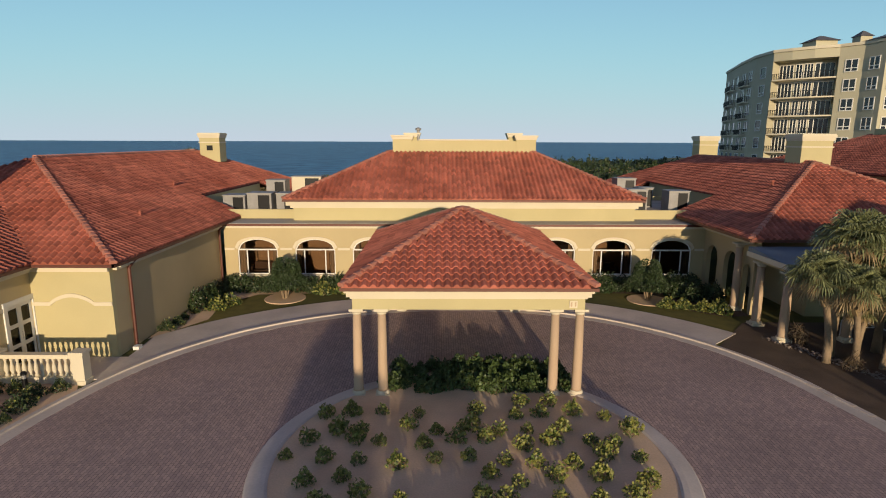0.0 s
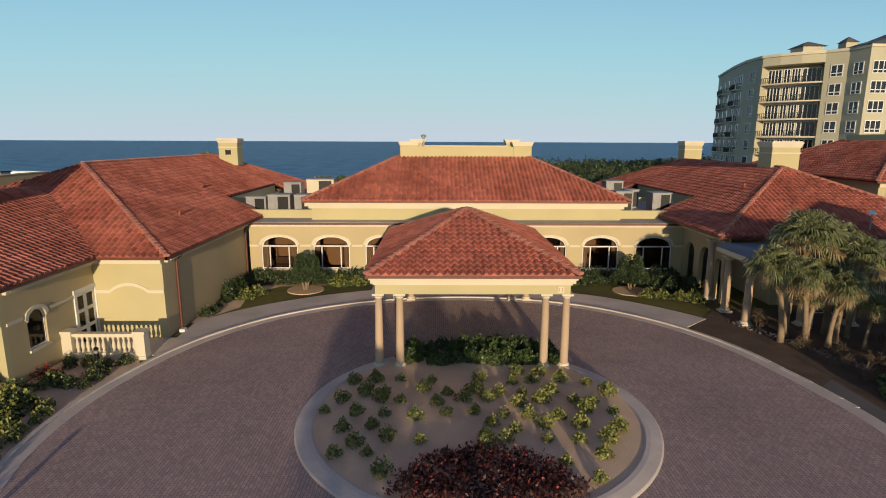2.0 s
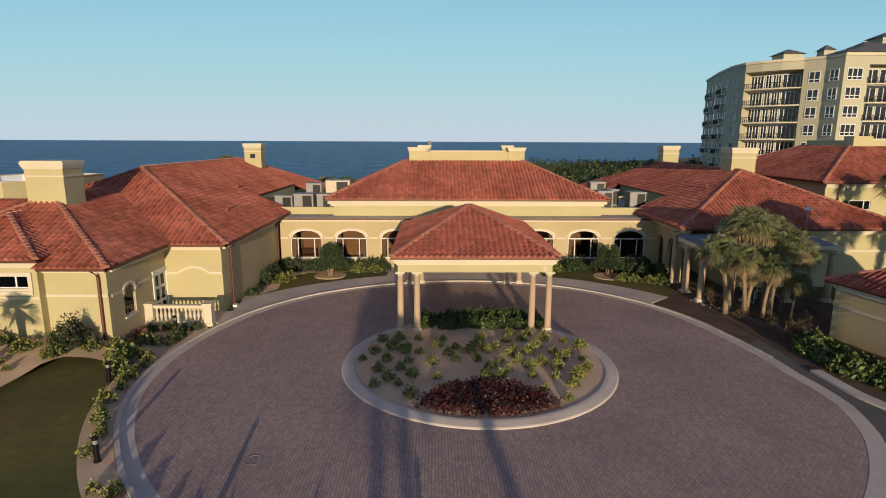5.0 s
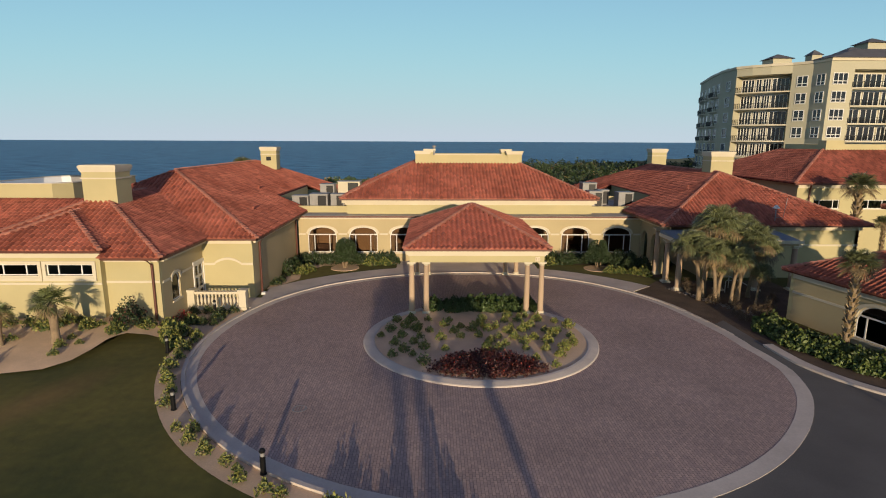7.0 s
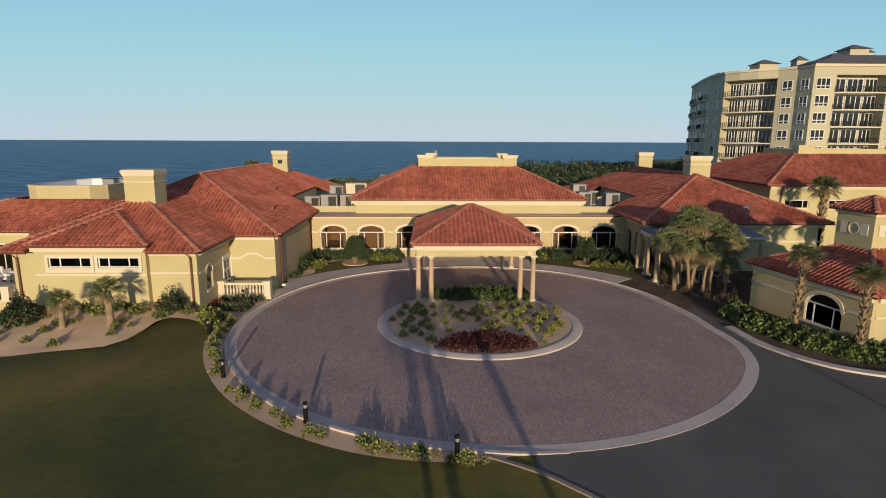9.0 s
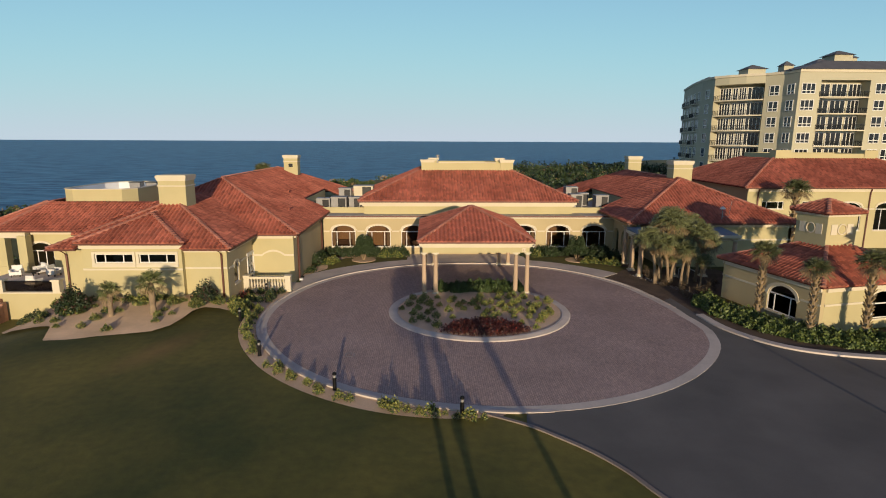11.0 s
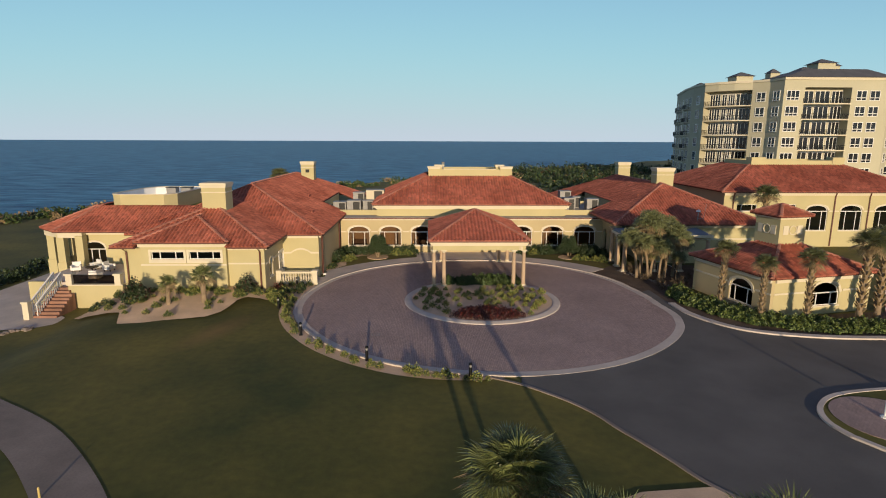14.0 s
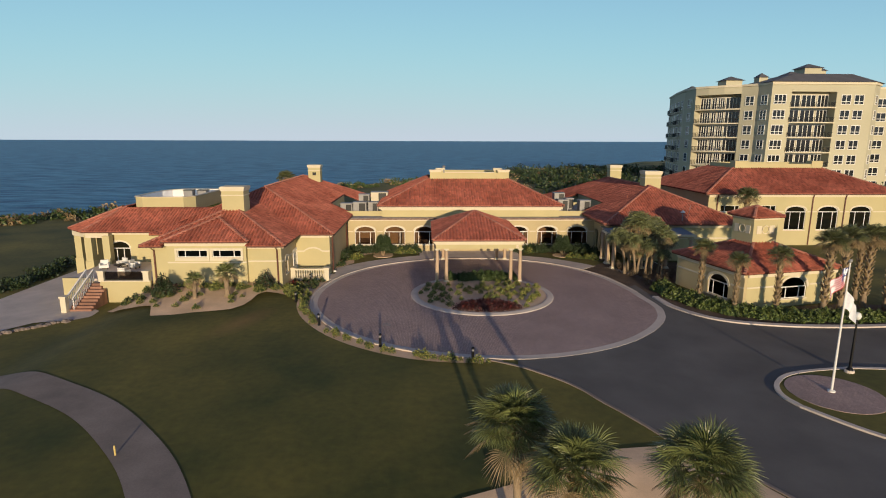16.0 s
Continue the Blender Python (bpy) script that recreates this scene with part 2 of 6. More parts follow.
def part(name, b, material, parent=None, label="", smooth=False, kind="", category=""):
    """Links a Build as one mesh object under a thing or a part, its vertices given in the plan."""
    at = BASES.get(parent.name, (0, 0, 0)) if parent else (0, 0, 0)
    me = bpy.data.meshes.new(name)
    v = (np.array(b.v, dtype=float) - np.array(at)) * U
    me.from_pydata(v.tolist(), [], b.f)
    me.materials.append(material)
    if name in ("wall", "moulding", "cornice", "window_frame", "parapet", "gutter", "beam"):
        bm = bmesh.new()
        bm.from_mesh(me)
        bmesh.ops.remove_doubles(bm, verts=bm.verts, dist=0.0005)
        bm.to_mesh(me)
        bm.free()
    if smooth:
        me.polygons.foreach_set("use_smooth", np.ones(len(me.polygons), dtype=bool))
    me.update()
    ob = new(name, me)
    if parent:
        ob.parent = parent
    BASES[ob.name] = at
    return tagged(ob, label, category, "", kind)


def at(x, y, z=0, rz=0, s=1.0):
    return pose(x * U, y * U, z * U, 0, 0, rz) @ Matrix.Scale(s, 4)


def inside(px, py, poly):
    ok = np.zeros(px.shape, dtype=bool)
    n = len(poly)
    for i in range(n):
        (x0, y0), (x1, y1) = poly[i], poly[(i + 1) % n]
        if abs(y1 - y0) < 1e-9:
            continue
        c = ((y0 > py) != (y1 > py)) & (px < (x1 - x0) * (py - y0) / (y1 - y0) + x0)
        ok ^= c
    return ok


# ---------------------------------------------------------------- tiled roofs
TW, TL = 0.36, 0.46
ACROSS = np.array([0, 0.12, 0.30, 0.5, 0.70, 0.88, 1.0]) - 0.5
HEIGHT = np.array([0.0, 0.0, 0.095, 0.135, 0.095, 0.0, 0.0])


def tile_mesh(u, v, n, p):
    """Vertices of curved tiles, for the centres p (k, 3) on a slope with axes u (along the eave), v (up) and n (normal)."""
    rows = []
    for dv, lift in ((-0.5, -0.01), (-0.5, 0.042), (0.56, 0.0)):
        for a, h in zip(ACROSS, HEIGHT):
            hh = lift if dv < 0 and lift < 0 else lift + h
            rows.append(a * TW * u + dv * TL * v + hh * n)
    return p[:, None, :] + np.array(rows)[None]


TILE_FACES = [(r * 7 + i, r * 7 + i + 1, (r + 1) * 7 + i + 1, (r + 1) * 7 + i) for r in range(2) for i in range(6)]


def slope_tiles(poly):
    """Tile centres for one planar slope whose first edge is the eave."""
    P = np.array(poly, dtype=float)
    u = P[1] - P[0]
    u /= np.linalg.norm(u)
    c = np.cross(P[1] - P[0], P[2] - P[0])
    if c[2] < 0:
        c = -c
    nn = c / np.linalg.norm(c)
    v = np.cross(nn, u)
    if v[2] < 0:
        v, u = -v, -u
    flat = [((q - P[0]) @ u, (q - P[0]) @ v) for q in P]
    xs, ys = [q[0] for q in flat], [q[1] for q in flat]
    gx, gy = np.meshgrid(np.arange(min(xs) + TW / 2, max(xs), TW), np.arange(TL * 0.42, max(ys), TL))
    gx, gy = gx.ravel(), gy.ravel()
    ok = inside(gx, gy, flat)
    gx, gy = gx[ok], gy[ok]
    gy = gy + np.random.uniform(-0.012, 0.012, gy.shape)
    return P[0] + gx[:, None] * u + gy[:, None] * v + 0.02 * nn, u, v, nn


def roof(owner, slopes, hips=(), pieces=()):
    """Roof covering: an underlay, rows of curved tiles and rounded hip tiles. pieces: slopes whose tiles are objects of their own."""
    deck = Build()
    for poly in slopes:
        lo = [(x, y, z - 0.10) for x, y, z in poly]
        k = len(poly)
        deck.add(list(poly) + lo, [tuple(range(k)), tuple(range(2 * k - 1, k - 1, -1))] + [(i, (i + 1) % k, k + (i + 1) % k, k + i) for i in range(k)])
    body = part("roof", deck, DECK, owner, "terracotta tiled hip roof")
    vs, cnt = [], 0
    for i, poly in enumerate(slopes):
        p, u, v, nn = slope_tiles(poly)
        if not len(p):
            continue
        if i in pieces:
            one = Build().add(tile_mesh(u, v, nn, np.zeros((1, 3)))[0].tolist(), TILE_FACES)
            me = None
            for q in p[:300]:
                if me is None:
                    ob = part("roof_tile", one, TILE_ONE)
                    me = ob.data
                else:
                    ob = new("roof_tile", me)
                ob.parent = body
                ob.location = [(c - o) * U for c, o in zip(q, BASES[owner.name])]
            p = p[300:]
        if len(p):
            vs.append(tile_mesh(u, v, nn, p).reshape(-1, 3))
            cnt += len(p)
    if cnt:
        b = Build()
        b.v = np.concatenate(vs).tolist()
        f = np.array(TILE_FACES)
        b.f = (f[None] + 21 * np.arange(cnt)[:, None, None]).reshape(-1, 4).tolist()
        part("roof_tiles", b, TILE, body, "curved terracotta roof tiles", kind="stuff")
    if hips:
        b = Build()
        for a, c in hips:
            a, c = Vector(a), Vector(c)
            d = c - a
            k = max(1, int(d.length / 0.42))
            d = d / k
            s = d.cross(Vector((0, 0, 1))).normalized()
            up = s.cross(d).normalized()
            for j in range(k):
                q0, q1 = a + d * j, a + d * (j + 1.12)
                ring = []
                for q, r, lift in ((q0, 0.17, 0.10), (q1, 0.145, 0.06)):
                    ring += [q + s * (r * math.cos(t)) + up * (lift + r * math.sin(t) * 0.8) for t in (-0.4, 0.4, 1.1, 2.04, 2.74, 3.54)]
                b.add(ring, [(i, i + 1, i + 7, i + 6) for i in range(5)] + [(5, 4, 3, 2, 1, 0)])
        part("hip_tiles", b, HIP, body, "rounded terracotta hip tiles", kind="stuff")
    return body


def hip_rect(x0, x1, y0, y1, z, k, top=None):
    """Slopes and hips of a hip roof over a rectangle, with slope k; top: height at which it is cut flat."""
    w, d = x1 - x0, y1 - y0
    h = min(w, d) / 2
    if top is not None:
        h = min(h, (top - z) / k)
    zt = z + h * k
    a, b, c, e = (x0, y0, z), (x1, y0, z), (x1, y1, z), (x0, y1, z)
    A, B, C, E = (x0 + h, y0 + h, zt), (x1 - h, y0 + h, zt), (x1 - h, y1 - h, zt), (x0 + h, y1 - h, zt)

    def clean(p):
        out = []
        for q in p:
            if not out or (Vector(q) - Vector(out[-1])).length > 1e-3:
                out.append(q)
        return out
    slopes = [clean(s) for s in ((a, b, B, A), (b, c, C, B), (c, e, E, C), (e, a, A, E))]
    hips = [(a, A), (b, B), (c, C), (e, E)]
    if top is None:
        hips.append((A, C) if (Vector(A) - Vector(C)).length > 0.5 else (A, A))
    return slopes, [h for h in hips if (Vector(h[0]) - Vector(h[1])).length > 0.5]


# ---------------------------------------------------------------- walls with openings
def wall_run(b, p0, p1, z0, z1, thick, holes=()):
    """A wall from p0 to p1 (its outer face on the right-hand side of the way), with holes (s0, s1, sill, spring, rise)."""
    p0, p1 = Vector((*p0, 0)), Vector((*p1, 0))
    d = (p1 - p0)
    L = d.length
    d = d / L
    inn = Vector((-d.y, d.x, 0)) * thick

    def block(s0, s1, za0, za1, zb0, zb1):
        q = []
        for z_a, z_b in ((za0, za1), (zb0, zb1)):
            lo0, lo1 = p0 + d * s0 + Vector((0, 0, z_a)), p0 + d * s1 + Vector((0, 0, z_b))
            q += [lo0, lo1, lo1 + inn, lo0 + inn]
        b.hexa(q)
    s = 0
    for s0, s1, sill, spring, rise in sorted(holes):
        if s0 > s:
            block(s, s0, z0, z0, z1, z1)
        if sill > z0:
            block(s0, s1, z0, z0, sill, sill)
        k = 12 if rise > 0 else 1
        for i in range(k):
            t0, t1 = i / k, (i + 1) / k
            za = spring + rise * math.sqrt(max(0, 1 - (2 * t0 - 1) ** 2)) if rise else spring
            zb = spring + rise * math.sqrt(max(0, 1 - (2 * t1 - 1) ** 2)) if rise else spring
            block(s0 + (s1 - s0) * t0, s0 + (s1 - s0) * t1, za, zb, z1, z1)
        s = s1
    if s < L:
        block(s, L, z0, z0, z1, z1)
    return b


WINDOWS = [0]


def arch_line(w, sill, spring, rise, k=14):
    return [(w * (i / k - 0.5), spring + rise * math.sqrt(max(0, 1 - (2 * i / k - 1) ** 2))) for i in range(k + 1)]


def window(p0, p1, s0, s1, sill, spring, rise, bars=(), cross=None, trim=0.0, deep=0.12, label="arched white-framed window with dark tinted panes", glass=None):
    """A window set into a wall run: frame, mullions, one pane per light, and a raised moulding round an arch when trim is set."""
    WINDOWS[0] += 1
    P0, P1 = Vector((*p0, 0)), Vector((*p1, 0))
    d = (P1 - P0).normalized()
    out = Vector((d.y, -d.x, 0))
    c = P0 + d * (s0 + s1) / 2
    w = s1 - s0
    own = thing("window_%d" % WINDOWS[0], label, "window", (c.x, c.y, sill), kind="structure")

    def pt(s, z, o):
        q = c + d * s + out * o
        return (q.x, q.y, z)
    fr = Build()
    fw = 0.07
    o0, o1 = -deep - 0.04, -deep + 0.04

    def strip(b, path, wid, a, e):
        for (sa, za, sb, zb, sc, zc, sd, zd) in path:
            b.hexa([pt(sa, za, a), pt(sb, zb, a), pt(sc, zc, a), pt(sd, zd, a), pt(sa, za, e), pt(sb, zb, e), pt(sc, zc, e), pt(sd, zd, e)])
    h = w / 2
    bars_q = [(-h, sill, h, sill, h, sill + fw, -h, sill + fw), (-h, sill + fw, -h + fw, sill + fw, -h + fw, spring, -h, spring), (h - fw, sill + fw, h, sill + fw, h, spring, h - fw, spring)]
    arc = arch_line(w, sill, spring, rise) if rise else [(-h, spring), (h, spring)]
    for (sa, za), (sb, zb) in zip(arc[:-1], arc[1:]):
        f0, f1 = (1 - fw / h), (1 - fw / h)
        bars_q.append((sa * f0, za - fw, sb * f1, zb - fw, sb, zb, sa, za))
    strip(fr, bars_q, fw, o0, o1)
    mu = []
    top_at = (lambda s: spring + rise * math.sqrt(max(0, 1 - (s / h) ** 2))) if rise else (lambda s: spring)
    cz = cross if cross is not None else None
    for s in bars:
        zt = cz if (cz is not None and rise and not trim < 0) else top_at(s)
        mu.append((s - 0.04, sill + fw, s + 0.04, sill + fw, s + 0.04, zt, s - 0.04, zt))
    if cz is not None:
        mu.append((-h + fw, cz - 0.05, h - fw, cz - 0.05, h - fw, cz + 0.05, -h + fw, cz + 0.05))
    strip(fr, mu, 0.08, o0 - 0.004, o1 + 0.004)
    part("window_frame", fr, WHITE, own, "white window frame")
    edges = [-h + fw] + sorted(bars) + [h - fw]
    zc = cz if cz is not None else None
    for a, e in zip(edges[:-1], edges[1:]):
        g = Build()
        k = 6
        zt = [zc if zc is not None else top_at(a + (e - a) * i / k) for i in range(k + 1)]
        lo = [pt(a + (e - a) * i / k, sill, -deep) for i in range(k + 1)]
        hi = [pt(a + (e - a) * i / k, zt[i], -deep) for i in range(k + 1)]
        g.add(lo + hi, [(i, i + 1, k + 2 + i, k + 1 + i) for i in range(k)])
        pn = part("pane", g, glass or GLASS, own)
        pn.visible_shadow = glass is None
    if zc is not None and top_at(0) > zc + 0.15:
        g = Build()
        k = 12
        ss = [(-h + fw) + (w - 2 * fw) * i / k for i in range(k + 1)]
        lo = [pt(s, min(zc, top_at(s)), -deep) for s in ss]
        hi = [pt(s, max(zc, top_at(s)), -deep) for s in ss]
        g.add(lo + hi, [(i, i + 1, k + 2 + i, k + 1 + i) for i in range(k)])
        pn = part("pane", g, glass or GLASS, own)
        pn.visible_shadow = glass is None
    if trim > 0:
        tb = Build()
        arc = arch_line(w, sill, spring, rise) if rise else [(-h, spring), (h, spring)]
        q = []
        kx = 1 + trim / h
        for (sa, za), (sb, zb) in zip(arc[:-1], arc[1:]):
            q.append((sa, za, sb, zb, sb * kx, zb + trim, sa * kx, za + trim))
        strip(tb, q, trim, 0.003, 0.07)
        part("arch_moulding", tb, TRIM, own, "pale raised arch moulding")
    sb_ = Build()
    strip(sb_, [(-h - 0.08, sill - 0.12, h + 0.08, sill - 0.12, h + 0.08, sill, -h - 0.08, sill)], 0.1, 0.003, 0.09)
    part("window_sill", sb_, TRIM, own)
    return own


def band(b, p0, p1, z0, z1, out=0.05, gaps=()):
    """A moulding course on the outer face of a wall run, between gaps (s0, s1)."""
    P0, P1 = Vector((*p0, 0)), Vector((*p1, 0))
    d = P1 - P0
    L = d.length
    d = d / L
    o = Vector((d.y, -d.x, 0))
    s = 0
    for g0, g1 in list(sorted(gaps)) + [(L, L)]:
        if g0 > s:
            a, c = P0 + d * s, P0 + d * g0
            b.hexa([a + o * out + Vector((0, 0, z0)), c + o * out + Vector((0, 0, z0)), c + o * 0.003 + Vector((0, 0, z0)), a + o * 0.003 + Vector((0, 0, z0)),
                    a + o * out + Vector((0, 0, z1)), c + o * out + Vector((0, 0, z1)), c + o * 0.003 + Vector((0, 0, z1)), a + o * 0.003 + Vector((0, 0, z1))])
        s = g1
    return b


def ring(b, cx, cy, r0, r1, z0, z1, a0=0.0, a1=360.0, n=96):
    k = max(2, int(n * (a1 - a0) / 360))
    for i in range(k):
        t0, t1 = radians(a0 + (a1 - a0) * i / k), radians(a0 + (a1 - a0) * (i + 1) / k)
        q = [(cx + r * math.cos(t), cy + r * math.sin(t)) for r, t in ((r0, t0), (r1, t0), (r1, t1), (r0, t1))]
        b.hexa([(*p, z0) for p in q] + [(*p, z1) for p in q])
    return b


def disc(cx, cy, r, n=96):
    return [(cx + r * math.cos(2 * math.pi * i / n), cy + r * math.sin(2 * math.pi * i / n)) for i in range(n)]


def sheet(poly, z0, z1):
    return Build().prism(poly, z0, z1)


# ---------------------------------------------------------------- ground, sea, drive
CD, RD = (0.0, 13.62), 17.22       # round drive
CI, RI = (-0.55, 13.65), 7.15       # planted island


def smooth(t):
    t = np.clip(t, 0, 1)
    return t * t * (3 - 2 * t)


def lie(x, y):
    """Height of the ground: level, lower by the west terrace, hollow at the sand, falling away at the shore."""
    x, y = np.asarray(x, float), np.asarray(y, float)
    d = (164 * (-100 - x) + 137 * (y - 88)) / 213.7
    bunker = 0.9 * smooth((1 - np.hypot((x - 1.5) / 8.5, (y + 24.0) / 8.2)) / 0.75)
    return -1.15 * smooth((-31.5 - x) / 6) - 6 * smooth((d + 14) / 18) - bunker


def spaced(lo, hi, step, far):
    out, v, g = list(np.arange(lo, hi + 0.01, step)), hi, step
    while v < far:
        g *= 1.3
        v += g
        out.append(v)
    v, g = lo, step
    while v > -far:
        g *= 1.3
        v -= g
        out.insert(0, v)
    return np.array(out)


gx, gy = spaced(-110, 130, 1.0, 3500), spaced(-60, 200, 1.0, 3500)
mx_, my_ = np.meshgrid(gx, gy)
b = Build()
b.v = np.stack([mx_.ravel(), my_.ravel(), lie(mx_, my_).ravel()], 1).tolist()
nx = len(gx)
b.f = [(j * nx + i, j * nx + i + 1, (j + 1) * nx + i + 1, (j + 1) * nx + i) for j in range(len(gy) - 1) for i in range(nx - 1)]
tagged(part("ground", b, GRASS, smooth=True), "dark mown lawn falling to the shore", "ground", kind="structure")


def patch(poly, off, step=0.3):
    """A thin sheet that follows the ground inside an outline."""
    P = np.array(poly)
    xs, ys = np.arange(P[:, 0].min(), P[:, 0].max() + step, step), np.arange(P[:, 1].min(), P[:, 1].max() + step, step)
    cx, cy = np.meshgrid(xs, ys)
    ok = inside(cx.ravel(), cy.ravel(), poly).reshape(cx.shape)
    bb, ids = Build(), {}

    def vid(i, j):
        if (i, j) not in ids:
            x, y = xs[0] + (i - 0.5) * step, ys[0] + (j - 0.5) * step
            ids[(i, j)] = len(bb.v)
            bb.v.append((x, y, float(lie(x, y)) + off))
        return ids[(i, j)]
    for j in range(len(ys)):
        for i in range(len(xs)):
            if ok[j, i]:
                bb.f.append((vid(i, j), vid(i + 1, j), vid(i + 1, j + 1), vid(i, j + 1)))
    # the rim is drawn out to the outline itself
    A = np.array(poly, float)
    D = np.roll(A, -1, 0) - A
    for (i, j), k in ids.items():
        if all(0 <= i + di < len(xs) and 0 <= j + dj < len(ys) and ok[j + dj, i + di] for di in (-1, 0) for dj in (-1, 0)):
            continue
        p = np.array(bb.v[k][:2])
        t = np.clip(((p - A) * D).sum(1) / np.maximum((D * D).sum(1), 1e-9), 0, 1)
        q = A + D * t[:, None]
        x, y = q[np.argmin(((q - p) ** 2).sum(1))]
        bb.v[k] = (float(x), float(y), float(lie(x, y)) + off)
    return bb


b = Build().add([(-6500, -3000, -3.6), (6500, -3000, -3.6), (6500, 6500, -3.6), (-6500, 6500, -3.6)], [(0, 1, 2, 3)])
tagged(part("water", b, SEA), "deep blue sea with small waves", "sea", kind="structure")

road = [(0.6, -2.0), (0.18, -4.58), (1.48, -5.75), (2.69, -7.03), (3.66, -8.46), (4.29, -9.85), (5.06, -11.28), (5.83, -12.85), (6.75, -14.9), (8.6, -17.2), (9.8, -19.2), (14, -27), (22, -45), (34, -70), (60, -70), (34, -30), (60, -14), (70, 3), (32.3, 2.9),
        (28.9, 2.65), (24.3, 3.0), (21.2, 3.7), (19.6, 4.6), (18.2, 6.2), (17.0, 8.6), (16.5, 12.0), (16.4, 17), (10, 12)]
tagged(part("road", sheet(road, -0.1, 0.026), ASPHALT), "dark asphalt driveway", "road", kind="structure")


def drive_r(a):
    """Outer radius of the turning circle at an angle; it is drawn in on the arcade side."""
    return float(np.interp((a + 180) % 360 - 180, (-180, -168, -150, -110, -78, -45, -28, -18, -6, 8, 17, 26, 41, 62, 100, 135, 150, 165, 180),
                           (17.42, 17.4, 17.15, 17.0, 17.0, 16.88, 16.9, 16.6, 15.7, 15.45, 15.5, 15.85, 16.4, 17.0, 17.3, 17.75, 17.7, 17.45, 17.42)))


def arc(off, a0, a1, st):
    return [(CD[0] + (drive_r(a) + off) * math.cos(radians(a)), CD[1] + (drive_r(a) + off) * math.sin(radians(a))) for a in np.arange(a0, a1, st)]


def arc_band(b, o0, o1, z0, z1, a0, a1, st=3.0):
    n_ = int(round((a1 - a0) / st))
    A = [a0 + (a1 - a0) * i / n_ for i in range(n_ + 1)]
    pt = lambda a, o: (CD[0] + (drive_r(a) + o) * math.cos(radians(a)), CD[1] + (drive_r(a) + o) * math.sin(radians(a)))
    for p, q in zip(A[:-1], A[1:]):
        c4 = [pt(p, o0), pt(p, o1), pt(q, o1), pt(q, o0)]
        b.hexa([(*c, z0) for c in c4] + [(*c, z1) for c in c4])
    return b


tagged(part("drive", sheet(arc(-0.4, 0, 360, 3), -0.1, 0.034), PAVER), "mauve brick paver turning circle", "drive", kind="structure")
b = arc_band(Build(), -0.68, 0, -0.1, 0.041, 0, 360)
arc_band(b, -0.14, 0.06, -0.1, 0.12, 20, 264)
for i in range(6):
    arc_band(b, -0.14, 0.06, -0.1, 0.12 - 0.011 * (i + 1), 20 - 3 * (i + 1), 20 - 3 * i)
    arc_band(b, -0.14, 0.06, -0.1, 0.12 - 0.011 * (i + 1), 264 + 2 * i, 266 + 2 * i, 2.0)
tagged(part("drive_kerb", b, CONCRETE), "pale concrete kerb round the paved circle", "kerb", kind="structure")
tagged(part("pavement", sheet(arc(0.07, 40, 163, 3) + arc(2.9, 145, 39, -3), -0.1, 0.045), CONCRETE), "grey concrete walk round the drive", "pavement", kind="structure")
b = Build().prism(disc(*CI, RI - 0.66), -0.1, 0.125)
tagged(part("island_soil", b, SAND), "sandy planting bed in the island", "soil", kind="structure")
b = Build()
KERB = [(RI, -0.1), (RI, 0.07), (RI - 0.06, 0.11), (RI - 0.45, 0.17), (RI - 0.62, 0.175), (RI - 0.7, 0.14), (RI - 0.7, -0.1)]
for i in range(120):
    t0, t1 = 2 * math.pi * i / 120, 2 * math.pi * (i + 1) / 120
    q = [(CI[0] + r * math.cos(t), CI[1] + r * math.sin(t), z) for t in (t0, t1) for r, z in KERB]
    b.add(q, [(k, k + 7, k + 8, k + 1) for k in range(6)])
tagged(part("island_kerb", b, CONCRETE), "round pale concrete kerb of the island", "kerb", kind="structure")

# ---------------------------------------------------------------- entrance canopy
PX0, PX1, PY0, PY1, PZ = -5.43, 4.57, 17.86, 31.1, 4.785
canopy = thing("entrance_canopy", "cream entrance canopy with columns and a tiled pyramid roof", "canopy", (-0.43, 24.5, 0))
ap = (-0.43, 24.5, 7.08)
ca, cb, cc, cd = (PX0, PY0, PZ), (PX1, PY0, PZ), (PX1, PY1, PZ), (PX0, PY1, PZ)
roof(canopy, [(ca, cb, ap), (cb, cc, ap), (cc, cd, ap), (cd, ca, ap)], [(ca, ap), (cb, ap), (cc, ap), (cd, ap)], pieces=(0,))


def frame_ring(b, x0, x1, y0, y1, t, z0, z1):
    b.box(x0, x1, y0, y0 + t, z0, z1)
    b.box(x0, x1, y1 - t, y1, z0, z1)
    b.box(x0, x0 + t, y0 + t, y1 - t, z0, z1)
    b.box(x1 - t, x1, y0 + t, y1 - t, z0, z1)
    return b


b = Build()
frame_ring(b, PX0 + 0.08, PX1 - 0.08, PY0 + 0.08, PY1 - 0.08, 0.5, PZ - 0.24, PZ - 0.09)
frame_ring(b, PX0 + 0.16, PX1 - 0.16, PY0 + 0.16, PY1 - 0.16, 0.5, PZ - 0.42, PZ - 0.24)
frame_ring(b, PX0 + 0.28, PX1 - 0.28, PY0 + 0.28, PY1 - 0.28, 0.45, PZ - 0.52, PZ - 0.42)
part("cornice", b, TRIM, canopy, "pale stepped cornice")
part("beam", frame_ring(Build(), PX0 + 0.36, PX1 - 0.36, PY0 + 0.36, PY1 - 0.36, 0.55, PZ - 0.98, PZ - 0.52), STUCCO, canopy)
part("ceiling_panel", Build().box(PX0 + 0.9, PX1 - 0.9, PY0 + 0.9, PY1 - 0.9, PZ - 0.75, PZ - 0.65), TRIM, canopy)
